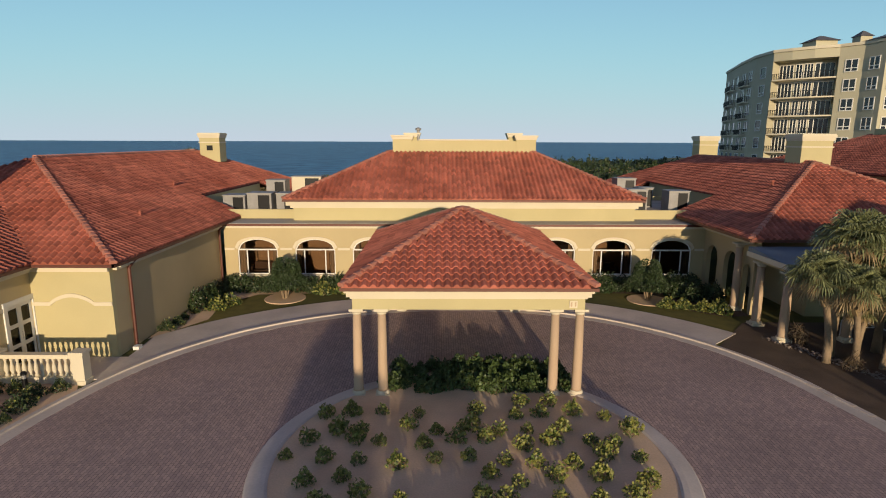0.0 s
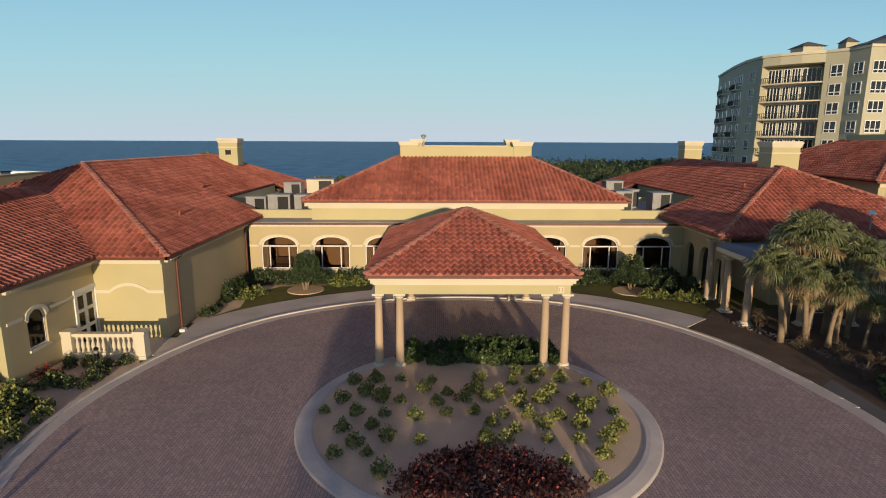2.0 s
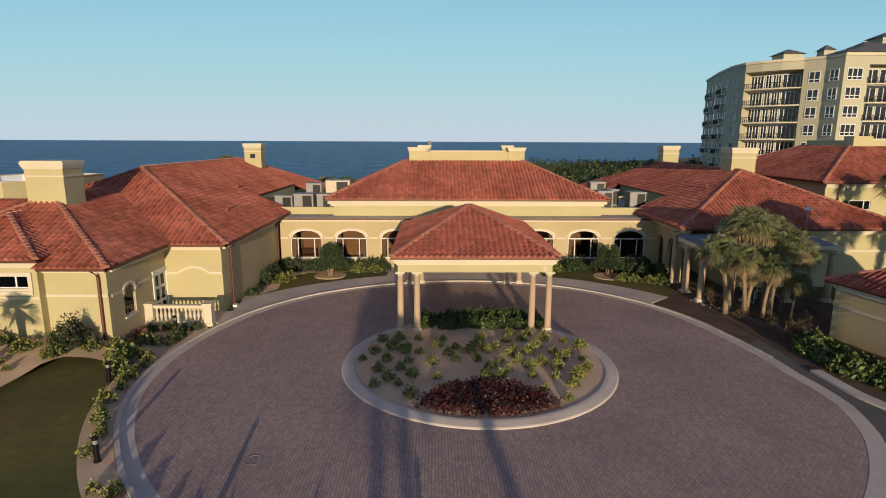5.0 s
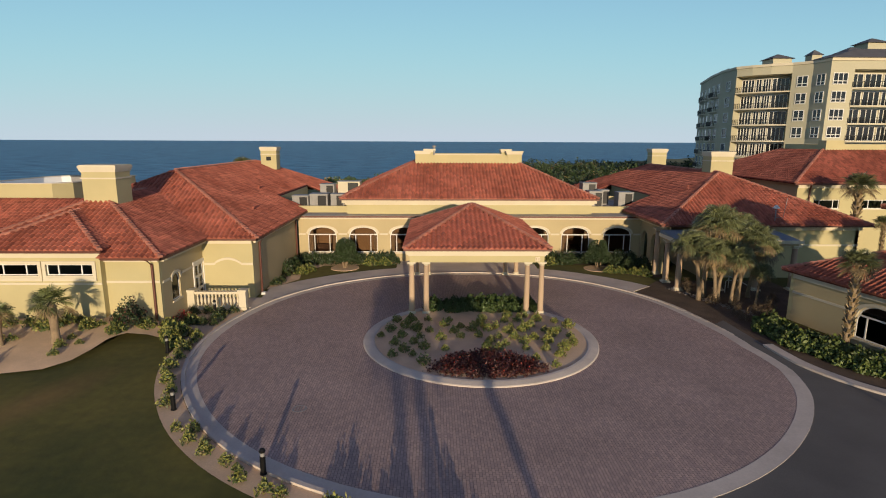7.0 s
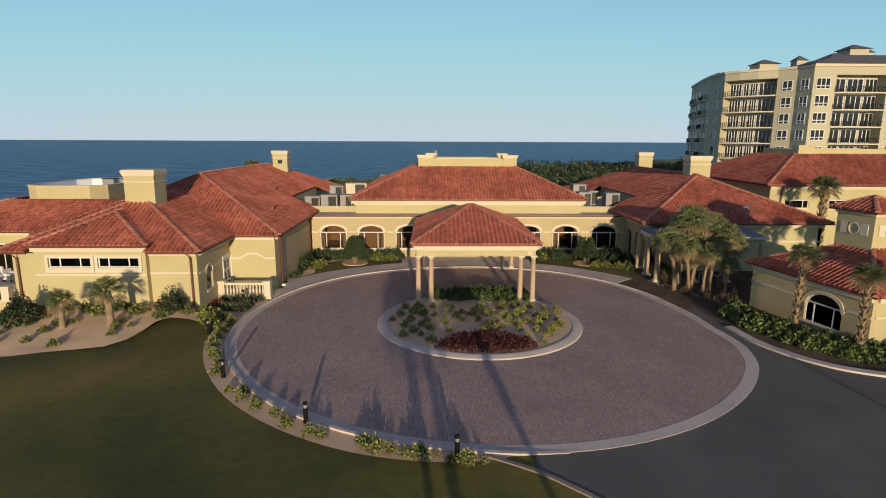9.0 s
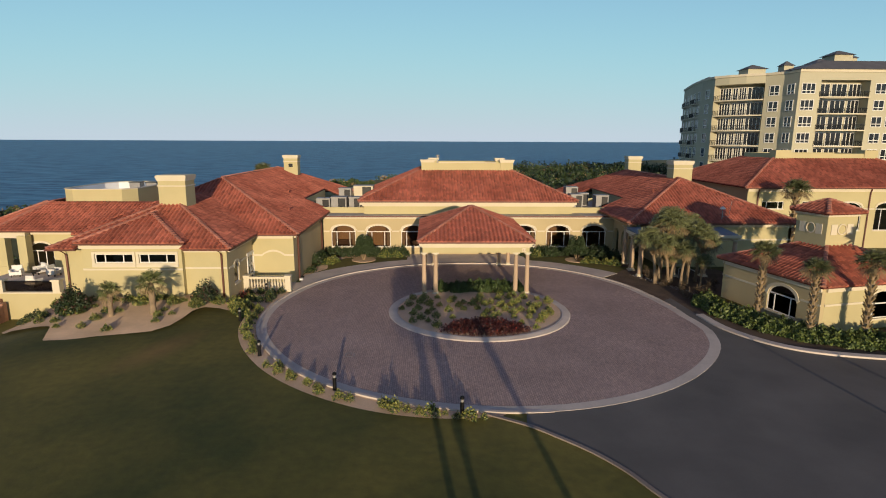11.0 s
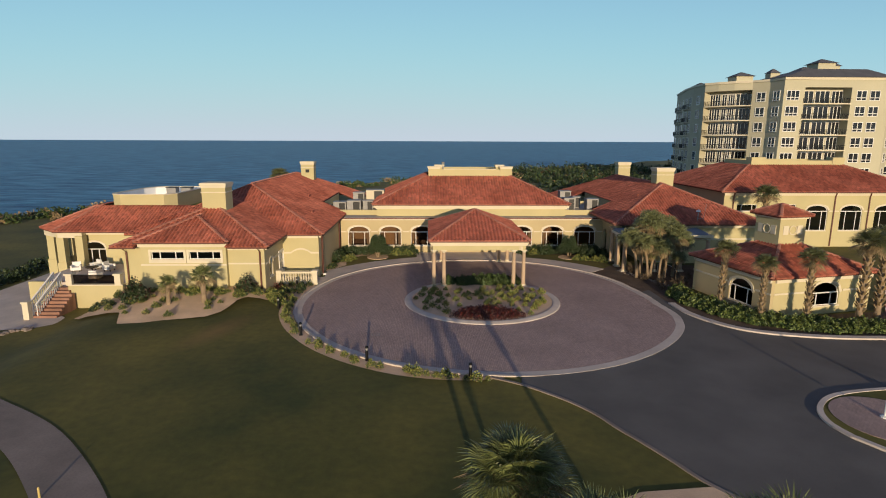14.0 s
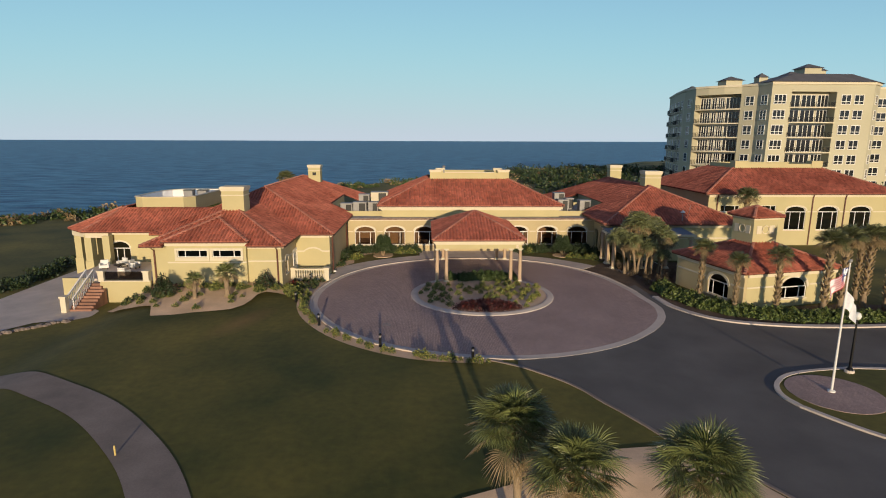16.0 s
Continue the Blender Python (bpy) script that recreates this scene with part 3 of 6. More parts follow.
part("gutter", frame_ring(Build(), PX0 - 0.06, PX1 + 0.06, PY0 - 0.06, PY1 + 0.06, 0.13, PZ - 0.13, PZ + 0.0), GUTTER, canopy, "brown gutter")


def column(x, y, h, r, owner):
    c = part("column", Build().lathe([(r * 1.12, 0.28), (r * 1.02, 0.36), (r, 1.2), (r * 0.96, h * 0.5), (r * 0.84, h - 0.26)], x, y, 20), COLUMN, owner, smooth=True)
    part("column_base", Build().box(x - r * 1.45, x + r * 1.45, y - r * 1.45, y + r * 1.45, 0.0, 0.14).lathe([(r * 1.35, 0.14), (r * 1.4, 0.2), (r * 1.2, 0.28)], x, y, 20), TRIM, c, "pale column base")
    part("capital", Build().lathe([(r * 0.84, h - 0.26), (r * 1.0, h - 0.22), (r * 0.95, h - 0.18), (r * 1.3, h - 0.1)], x, y, 20).box(x - r * 1.4, x + r * 1.4, y - r * 1.4, y + r * 1.4, h - 0.1, h), TRIM, c, "pale moulded capital")


for x in (-4.94, -3.93, 3.1, 4.1):
    column(x, 18.5, PZ - 0.98, 0.2, canopy)
    column(x, 30.3, PZ - 0.98, 0.2, canopy)

plate = thing("number_plate", "small pale sign plate with two tan bars on the canopy beam", "sign", (3.75, PY0 + 0.33, PZ - 0.75))
part("plate", Build().box(3.58, 3.9, PY0 + 0.325, PY0 + 0.356, PZ - 0.9, PZ - 0.6), TRIM, plate)
for x in (3.63, 3.79):
    part("bar", Build().box(x, x + 0.06, PY0 + 0.312, PY0 + 0.323, PZ - 0.84, PZ - 0.66), COLUMN, plate)

# ---------------------------------------------------------------- centre block
K = 0.434
W0, W1, WY = -16.9, 17.4, 36.0
centre = thing("clubhouse_centre", "cream stucco clubhouse centre with red tiled roof and arched windows", "building", (0.2, 45, 0))
holes = [(x0 - W0, x0 + 2.85 - W0, 0.92, 2.75, 0.75) for x0 in (-16.0, -11.9, -7.8, -3.7, 1.2, 5.3, 9.42, 13.66)]
b = wall_run(Build(), (W0, WY), (W1, WY), 0, 4.45, 0.3, holes)
part("wall", b, STUCCO_DIM, centre)
gaps = [(h[0] - 0.05, h[1] + 0.05) for h in holes]
b = band(Build(), (W0, WY), (W1, WY), 2.7, 2.86, 0.06, [(a - 0.15, c + 0.15) for a, c in gaps])
part("moulding", b, TRIM, centre)
for h in holes:
    window((W0, WY), (W1, WY), h[0], h[1], h[2], h[3], h[4], bars=(-0.78, 0.72), cross=2.72, trim=0.17, glass=CLEARGLASS)
part("gutter", Build().box(W0, W1, WY - 0.16, WY + 0.02, 4.45, 4.6), GUTTER, centre, "brown gutter")
part("flat_roof", Build().box(W0, W1, WY + 0.02, 39.2, 4.3, 4.62), FLATROOF, centre, "grey flat roof")
b = Build().box(-12.3, 12.8, 37.6, 37.9, 4.62, 6.1)
b.box(-12.3, -12.0, 37.9, 59, 4.6, 6.1).box(12.5, 12.8, 37.9, 59, 4.6, 6.1).box(-12.3, 12.8, 58.7, 59.0, 0, 6.1)
part("upper_wall", b, STUCCO, centre)
b = Build().box(-12.75, 13.2, 37.2, 37.6, 5.75, 6.1).box(-12.5, 13.0, 37.45, 37.6, 5.55, 5.75)
part("cornice", b, TRIM, centre)
part("parapet", frame_ring(Build(), -20.0, -12.33, 38.6, 50, 0.3, 4.6, 5.3), STUCCO, centre)
part("parapet", frame_ring(Build(), 12.83, 20.0, 38.6, 50, 0.3, 4.6, 5.3), STUCCO, centre)
part("service_roof", Build().box(-19.8, -12.33, 38.8, 49.8, 4.4, 4.9), FLATROOF, centre)
part("service_roof", Build().box(12.83, 19.8, 38.8, 49.8, 4.4, 4.9), FLATROOF, centre)
sl, hp = hip_rect(-12.9, 13.33, 37.05, 59.5, 6.22, 0.455, top=9.5)
roof(centre, sl, hp)
part("gutter", Build().box(-12.95, 13.38, 36.98, 37.12, 6.05, 6.2), GUTTER, centre, "brown gutter")
part("parapet", frame_ring(Build(), -5.45, 6.4, 44.2, 52.4, 0.35, 9.2, 10.42), STUCCO, centre)
part("parapet_cap", Build().box(-3.3, 4.2, 44.1, 44.65, 10.42, 10.52), TRIM, centre)
for x0, x1, z1 in ((-5.5, -3.9, 10.8), (4.8, 6.45, 10.8), (-4.5, -3.35, 11.0), (4.25, 5.3, 11.0)):
    y0 = 44.1 if z1 < 10.9 else 45.0
    part("parapet", Build().box(x0, x1, y0, y0 + 1.2, 9.2, z1), STUCCO, centre)
    b = Build().box(x0 - 0.06, x1 + 0.06, y0 - 0.06, y0 + 1.26, z1 - 0.3, z1 - 0.18)
    b.box(x0 - 0.1, x1 + 0.1, y0 - 0.1, y0 + 1.3, z1 - 0.18, z1 - 0.06).box(x0 - 0.16, x1 + 0.16, y0 - 0.16, y0 + 1.36, z1 - 0.06, z1 + 0.06)
    part("parapet_cap", b, TRIM, centre)
# the lounge behind the arched windows
ROOM = mat("warm_room_paint", (0.42, 0.25, 0.13), 0.9, vary=0.1, scale=0.4, fine=8, bump=0.05)
CARPET = mat("brown_carpet", (0.12, 0.07, 0.045), 0.95, vary=0.2, scale=1.0, fine=14, bump=0.1)
DRAPE = mat("beige_drape", (0.40, 0.29, 0.19), 0.9, vary=0.12, scale=1.0, fine=8, bump=0.1)
tagged(part("wall_lounge", Build().box(W0, W1, 40.6, 40.8, 0, 4.28), ROOM), "warm brown back wall of the lounge", "wall", kind="structure")
tagged(part("floor_lounge", Build().box(W0, W1, WY + 0.31, 40.59, -0.1, 0.35), CARPET), "dark brown carpeted lounge floor", "floor", kind="structure")
drape = None
for h_ in holes:
    for sx in (h_[0] - 0.1, h_[1] - 0.45):
        if drape is None:
            drape = thing("curtain", "beige pleated curtain hanging inside an arched window", "curtain", (0, 0, 0), "lounge curtains")
            b = Build()
            for z in (0.36, 3.7):
                b.v += [(0.055 * k, 0.045 * math.sin(k * 1.9), z) for k in range(11)]
                b.v += [(0.055 * k, 0.03 + 0.045 * math.sin(k * 1.9), z) for k in range(11)]
            for k in range(10):
                b.f += [(k, k + 1, 23 + k, 22 + k), (k + 12, k + 11, 33 + k, 34 + k), (22 + k, 23 + k, 34 + k, 33 + k), (k + 11, k + 12, k + 1, k)]
            part("drape", b, DRAPE, drape)
            drape.matrix_basis = at(W0 + sx, WY + 0.45)
        else:
            copy_thing(drape, at(W0 + sx, WY + 0.45))
sofa = None
for h_ in holes[::2]:
    if sofa is None:
        sofa = thing("lounge_sofa", "brown upholstered sofa in the lounge", "sofa", (0, 0, 0), "lounge sofas")
        part("seat", Build().box(0, 1.9, 0, 0.8, 0.12, 0.5), CARPET, sofa)
        part("backrest", Build().box(0, 1.9, 0.62, 0.84, 0.5, 1.05), CARPET, sofa)
        for x in (-0.16, 1.9):
            part("armrest", Build().box(x, x + 0.16, 0, 0.84, 0.12, 0.75), CARPET, sofa)
        for x, y in ((0.05, 0.05), (1.75, 0.05), (0.05, 0.7), (1.75, 0.7)):
            part("leg", Build().box(x, x + 0.08, y, y + 0.08, 0, 0.12), DARKMETAL, sofa)
        sofa.matrix_basis = at(W0 + h_[0] + 0.4, 38.2, 0.35)
    else:
        copy_thing(sofa, at(W0 + h_[0] + 0.4, 38.2, 0.35))

# ---------------------------------------------------------------- left wing
west = thing("clubhouse_west_wing", "cream stucco wing with red tiled hip roof and chimneys", "building", (-27, 40, 0))
EZ = 4.75
R0 = -16.6
h = 10.3
zt = EZ + K * h
sl = [((-37.2, 22, EZ), (R0, 22, EZ), (-26.9, 32.3, zt)),
      ((R0, 22, EZ), (R0, 39.7, EZ), (-19.9, 39.7, EZ + 3.3 * K), (-19.9, 54, EZ + 3.3 * K), (R0, 54, EZ), (R0, 66, EZ), (-26.9, 55.7, zt), (-26.9, 32.3, zt)),
      ((R0, 66, EZ), (-37.2, 66, EZ), (-26.9, 55.7, zt)),
      ((-37.2, 66, EZ), (-37.2, 22, EZ), (-26.9, 32.3, zt), (-26.9, 55.7, zt))]
roof(west, sl, [((R0, 22, EZ), (-26.9, 32.3, zt)), ((R0, 66, EZ), (-26.9, 55.7, zt)), ((-26.9, 32.3, zt), (-26.9, 55.7, zt)), ((-37.2, 66, EZ), (-26.9, 55.7, zt))])
part("notch_wall", Build().box(-20.2, -19.92, 39.7, 54, 4.4, EZ + 3.2 * K), STUCCO, west)
b = wall_run(Build(), (-17.2, 22.9), (-17.2, 36.0), 0, EZ - 0.05, 0.3)
part("wall", b, STUCCO_DIM, west)
b = wall_run(Build(), (-21.0, 22.6), (-17.2, 22.6), 0, EZ - 0.05, 0.3)
part("wall", b, STUCCO, west)
S0, S1 = -20.4, -34.8
hs = (S0 - S1) / 2
zs = EZ + K * hs
xm = (S0 + S1) / 2
zn = EZ + 0.75 * K
sl = [((S1, 15, EZ), (-32.5, 15, EZ), (-32.5, 15.75, zn), (-24.2, 15.75, zn), (-24.2, 15, EZ), (S0, 15, EZ), (xm, 15 + hs, zs)), ((S0, 15, EZ), (S0, 24, EZ), (xm, 30, zs), (xm, 15 + hs, zs)), ((S1, 30, EZ), (S1, 15, EZ), (xm, 15 + hs, zs), (xm, 30, zs))]
roof(west, sl, [((S0, 15, EZ), (xm, 15 + hs, zs)), ((S1, 15, EZ), (xm, 15 + hs, zs)), ((xm, 15 + hs, zs), (xm, 28, zs))])
sl, hp = hip_rect(-32.6, -24.1, 15.0, 30, 5.2, K)
roof(west, [sl[0], sl[1], sl[3]], [hp[0], hp[1], hp[4]])
DOORS = [(1.2, 2.45, 1.3, 2.65, 0.5), (4.75, 6.35, 0.15, 3.0, 0)]
sb = [((-34.2, 15.9), (-32.3, 15.9), ()), ((-24.4, 15.9), (-21.0, 15.9), ()), ((-21.0, 16.2), (-21.0, 22.6), DOORS), ((-34.2, 25.2), (-34.2, 16.2), ()),
      ((-32.3, 15.4), (-24.4, 15.4), [(1.0, 4.0, 3.55, 4.28, 0), (4.5, 7.4, 3.55, 4.28, 0)])]
for p0, p1, hl in sb:
    # the entry side wall takes the toned-down stucco, its shade put into the colour
    part("wall", wall_run(Build(), p0, p1, -1.3 if p0[0] < -30 else 0, 5.12 if p0 == (-32.3, 15.4) else EZ - 0.05, 0.3, hl), STUCCO_DIM if p0[0] == p1[0] == -21.0 else STUCCO, west)
part("wall", Build().box(-32.3, -32.0, 15.7, 16.3, 0, 5.12), STUCCO, west)
part("wall", Build().box(-24.7, -24.4, 15.7, 16.3, 0, 5.12), STUCCO, west)
window((-21.0, 16.2), (-21.0, 22.6), *DOORS[0], bars=(), trim=0.16, label="small arched window with a white surround")
for h_ in sb[4][2]:
    window((-32.3, 15.4), (-24.4, 15.4), h_[0], h_[1], h_[2], h_[3], 0, bars=(-0.72, 0.72), label="wide low white-framed strip window with dark panes")
    b = Build()
    xa, xb = -32.3 + h_[0], -32.3 + h_[1]
    b.box(xa - 0.22, xb + 0.22, 15.32, 15.397, h_[3], h_[3] + 0.2).box(xa - 0.22, xb + 0.22, 15.28, 15.397, h_[2] - 0.34, h_[2] - 0.13)
    b.box(xa - 0.22, xa, 15.32, 15.397, h_[2] - 0.13, h_[3]).box(xb, xb + 0.22, 15.32, 15.397, h_[2] - 0.13, h_[3])
    part("window_surround", b, TRIM, west, "pale window surround")
# west end
WX, WYS, zt2 = -48.9, 24.0, 7.0
ft = (zt2 - EZ) / K
q0, q1, q2 = (WX, 26.6, EZ), (WX + 3.0, WYS, EZ), (-30, WYS, EZ)
t0, t1, t2 = (WX + ft, 27.4 + ft * 0.35, zt2), (WX + 3.4 + ft * 0.45, WYS + ft, zt2), (-30, WYS + ft, zt2)
q3, t3 = (WX, 46, EZ), (WX + ft, 46, zt2)
roof(west, [(q1, q2, t2, t1), (q0, q1, t1, t0), (q3, q0, t0, t3)], [(q1, t1), (q0, t0)])
WELL = [(-42.9, 31.2), (-42.3, 29.9), (-41.2, 29.3), (-36.2, 29.3), (-35.2, 30.6), (-35.2, 41.0), (-41.0, 41.0), (-42.3, 39.8), (-42.9, 38.0)]


def rim(off, wide, z0, z1):
    """A wall of even thickness round the sunk roof."""
    n_ = len(WELL)
    mx_w, my_w = -39.0, 35.2
    o = [(x + off * (1 if x > mx_w else -1), y + off * (1 if y > my_w else -1)) for x, y in WELL]
    i_ = [(x - wide * (1 if x > mx_w else -1), y - wide * (1 if y > my_w else -1)) for x, y in o]
    b = Build()
    for k in range(n_):
        j = (k + 1) % n_
        b.hexa([(*o[k], z0), (*o[j], z0), (*i_[j], z0), (*i_[k], z0), (*o[k], z1), (*o[j], z1), (*i_[j], z1), (*i_[k], z1)])
    return b


part("parapet", rim(0, 0.3, 6.5, 8.2), STUCCO, west)
part("parapet_lining", rim(-0.305, 0.05, 7.0, 8.19), ROOFWHITE, west, "white membrane lining")
part("parapet_cap", rim(0.08, 0.42, 8.2, 8.27), TRIM, west)
part("well_roof", Build().prism([(-39 + (x + 39) * 0.93, 35.2 + (y - 35.2) * 0.95) for x, y in WELL], 6.9, 7.2), ROOFWHITE, west)
for x in (-38.8, -36.9):
    box = thing("roof_hatch", "low dark equipment box on the white sunk roof", "equipment box", (x, 37.5, 7.2))
    part("cabinet", Build().box(x - 0.6, x + 0.6, 37.0, 38.0, 7.2, 8.35), GREYMETAL, box)
    part("lid", Build().box(x - 0.66, x + 0.66, 36.94, 38.06, 8.35, 8.45), DARKMETAL, box)
part("wall", wall_run(Build(), (-43.8, 25.2), (-34.5, 25.2), 0, EZ - 0.05, 0.3, [(0.3, 2.7, 0.98, 2.6, 0.85), (7.4, 8.3, 1.1, 3.8, 0)]), STUCCO, west)
part("wall", wall_run(Build(), (-47.9, 45), (-47.9, 27.2), -1.3, EZ - 0.05, 0.3, [(15.2, 17.2, 0.98, 3.0, 0.8)]), STUCCO, west)
window((-43.8, 25.2), (-34.5, 25.2), 0.3, 2.7, 0.98, 2.6, 0.85, bars=(-0.4, 0.4), cross=2.6, trim=0.16, label="tall arched terrace door with dark panes")
window((-43.8, 25.2), (-34.5, 25.2), 7.4, 8.3, 1.1, 3.8, 0, label="narrow dark terrace window")


def chimney(x, y, w, d, z0, z1, owner=None):
    c = thing("chimney", "cream stucco chimney with moulded cap", "chimney", (x, y, z0))
    part("shaft", Build().box(x - w / 2, x + w / 2, y - d / 2, y + d / 2, z0, z1 - 0.5), STUCCO, c)
    b = Build()
    for o, a, e in ((0.07, 1.0, 0.9), (0.05, 0.5, 0.4), (0.1, 0.4, 0.24), (0.15, 0.24, 0.06), (0.09, 0.06, 0)):
        b.box(x - w / 2 - o, x + w / 2 + o, y - d / 2 - o, y + d / 2 + o, z1 - a, z1 - e)
    part("chimney_cap", b, TRIM, c)
    if z0 > 8.1:
        part("vent_opening", Build().box(x - 0.3, x + 0.3, y - d / 2 - 0.03, y - d / 2 - 0.004, z1 - 1.75, z1 - 1.25), DARKMETAL, c, "dark vent opening")
    return c


chimney(-24.9, 55.3, 2.0, 1.7, 8.2, 11.1)
chimney(-27.4, 22.3, 2.4, 2.0, 6.6, 10.2)
chimney(26.4, 39.6, 2.3, 1.9, 8.0, 11.0)
chimney(27.5, 58.7, 2.0, 1.7, 8.0, 11.0)

# ---------------------------------------------------------------- right wing
east = thing("clubhouse_east_wing", "cream stucco wing with red tiled roof and an arcade", "building", (26, 42, 0))
E0, E1, EY, EEZ = 16.4, 35.0, 28.4, 4.85
he = (E1 - E0) / 2
xe, ze = (E0 + E1) / 2, EEZ + K * he
sl = [((E0, EY, EEZ), (E1, EY, EEZ), (xe, EY + he, ze)),
      ((E1, EY, EEZ), (E1, 66, EEZ), (xe, 66 - he, ze), (xe, EY + he, ze)),
      ((E1, 66, EEZ), (E0, 66, EEZ), (xe, 66 - he, ze)),
      ((E0, 66, EEZ), (E0, 54, EEZ), (19.9, 54, EEZ + 3.5 * K), (19.9, 39.7, EEZ + 3.5 * K), (E0, 39.7, EEZ), (E0, EY, EEZ), (xe, EY + he, ze), (xe, 66 - he, ze))]
roof(east, sl, [((E0, EY, EEZ), (xe, EY + he, ze)), ((E1, EY, EEZ), (xe, EY + he, ze)), ((xe, EY + he, ze), (xe, 66 - he, ze))])
part("wall", wall_run(Build(), (17.4, 36.0), (17.4, 29.5), 0, EEZ - 0.05, 0.3, [(0.5, 2.0, 0, 2.6, 0.75), (2.9, 4.6, 0, 2.6, 0.85), (5.3, 6.2, 0, 2.6, 0.4)]), STUCCO_DIM, east)
part("notch_wall", Build().box(19.92, 20.2, 39.7, 54, 4.4, EEZ + 3.4 * K), STUCCO, east)
part("wall", wall_run(Build(), (20.6, 29.2), (34.4, 29.2), 0, EEZ - 0.05, 0.3), STUCCO, east)
part("wall", wall_run(Build(), (20.6, 36.0), (20.6, 29.5), 0, EEZ - 0.05, 0.3), STUCCO_DIM, east)
part("wall", wall_run(Build(), (34.4, 29.2), (34.4, 39.3), 0, EEZ - 0.05, 0.3), STUCCO, east)


# two-storey block
tall = thing("two_storey_clubhouse", "two-storey cream stucco block with red tiled roof", "building", (48, 47, 0))
sl, hp = hip_rect(34.6, 64, 39, 62, 7.75, K, top=11.1)
roof(tall, sl, hp)
TWH = [(47.0 - 35.3, 50.1 - 35.3, 2.3, 5.1, 0.75), (51.9 - 35.3, 55.0 - 35.3, 2.3, 5.1, 0.75), (56.8 - 35.3, 60.0 - 35.3, 2.3, 5.1, 0.75), (1.9, 4.7, 5.0, 5.95, 0), (7.1, 10.2, 5.0, 5.95, 0)]
part("wall", wall_run(Build(), (35.3, 39.7), (63.4, 39.7), 0, 7.7, 0.3, TWH), STUCCO, tall)
part("wall", wall_run(Build(), (35.3, 61), (35.3, 40.0), 0, 7.7, 0.3), STUCCO_DIM, tall)
for h_ in TWH[:3]:
    window((35.3, 39.7), (63.4, 39.7), *h_, bars=(-0.75, 0.75), cross=5.0, trim=0.18)
for h_ in TWH[3:]:
    window((35.3, 39.7), (63.4, 39.7), h_[0], h_[1], h_[2], h_[3], 0, bars=(-0.75, 0.75), label="wide low white-framed window with dark panes")
part("moulding", band(Build(), (35.3, 39.7), (63.4, 39.7), 4.95, 5.1, 0.06, [(h_[0] - 0.2, h_[1] + 0.2) for h_ in TWH[:3]] + [(1.7, 10.4)]), TRIM, tall)
b = Build()
for x in (36.6, 50.9, 55.8):
    b.tube([(x, 39.45, 7.5), (x, 39.6, 7.1), (x, 39.6, 0.1)], 0.09, 6)
part("downspout", b, GUTTER, tall, "brown downspouts", kind="stuff")
part("cornice", band(Build(), (35.3, 39.7), (63.4, 39.7), 7.2, 7.55, 0.12), TRIM, tall)
part("gutter", Build().box(34.5, 64.1, 38.9, 39.05, 7.6, 7.76), GUTTER, tall, "brown gutter")
part("parapet", frame_ring(Build(), 42.6, 56.5, 46.6, 54.4, 0.35, 10.8, 11.75), STUCCO, tall)
part("parapet", Build().box(42.5, 44.6, 46.5, 48, 10.8, 12.2), STUCCO, tall)
part("parapet", Build().box(54.8, 56.6, 46.5, 48, 10.8, 12.2), STUCCO, tall)

# corner pavilion
pav = thing("corner_pavilion", "low cream pavilion with red tiled roof and arched windows", "building", (27.1, 14, 0))
pq = [(20.5, 17.8), (22.65, 7.5), (33.7, 9.9), (31.5, 20.2)]
pm = (27.08, 13.85)
pz = 3.46
apx = (*pm, pz + 2.35)
cs = [(*q, pz) for q in pq]
roof(pav, [(cs[i], cs[(i + 1) % 4], apx) for i in range(4)], [(q, apx) for q in cs])
cw = [(pm[0] + (q[0] - pm[0]) * 0.92, pm[1] + (q[1] - pm[1]) * 0.92) for q in pq]
PWH = {0: [(4.95, 7.75, 0.45, 1.65, 0.97)], 1: [(4.0, 7.1, 0.75, 1.75, 1.05)]}
for i in range(4):
    d_ = (Vector(cw[(i + 1) % 4]) - Vector(cw[i]))
    e_ = Vector(cw[i]) + d_.normalized() * 0.31
    hl = [(a - 0.31, c - 0.31, *r) for a, c, *r in PWH.get(i, [])]
    # only the drive-side wall has shade coloured in, through the toned-down stucco
    part("wall", wall_run(Build(), tuple(e_), cw[(i + 1) % 4], 0, pz - 0.05, 0.3, hl), STUCCO_DIM if i == 0 else STUCCO, pav)
    for h_ in hl:
        window(tuple(e_), cw[(i + 1) % 4], *h_, bars=(-0.75, 0.75), cross=1.85, trim=0.2, label="wide arched white-framed window with dark panes")
    b = band(Build(), tuple(e_), cw[(i + 1) % 4], pz - 0.45, pz - 0.08, 0.16)
    band(b, tuple(e_), cw[(i + 1) % 4], 1.95, 2.1, 0.06, [(a - 0.3, c + 0.3) for a, c, *r in hl])
    part("moulding", b, TRIM, pav)
cupola = thing("cupola", "square cream stucco cupola with a small tiled roof", "cupola", (27.1, 14.2, 5))
CU = [(27.1 + r * math.cos(radians(a)), 14.2 + r * math.sin(radians(a))) for r, a in [(2.0, 12 + 45 + 90 * i) for i in range(4)]]
part("tower", Build().prism(CU, 4.4, 7.9), STUCCO, cupola)
part("cornice", Build().prism([(27.1 + (x - 27.1) * 1.08, 14.2 + (y - 14.2) * 1.08) for x, y in CU], 7.7, 7.95), TRIM, cupola)
cz = [(27.1 + (x - 27.1) * 1.28, 14.2 + (y - 14.2) * 1.28, 7.98) for x, y in CU]
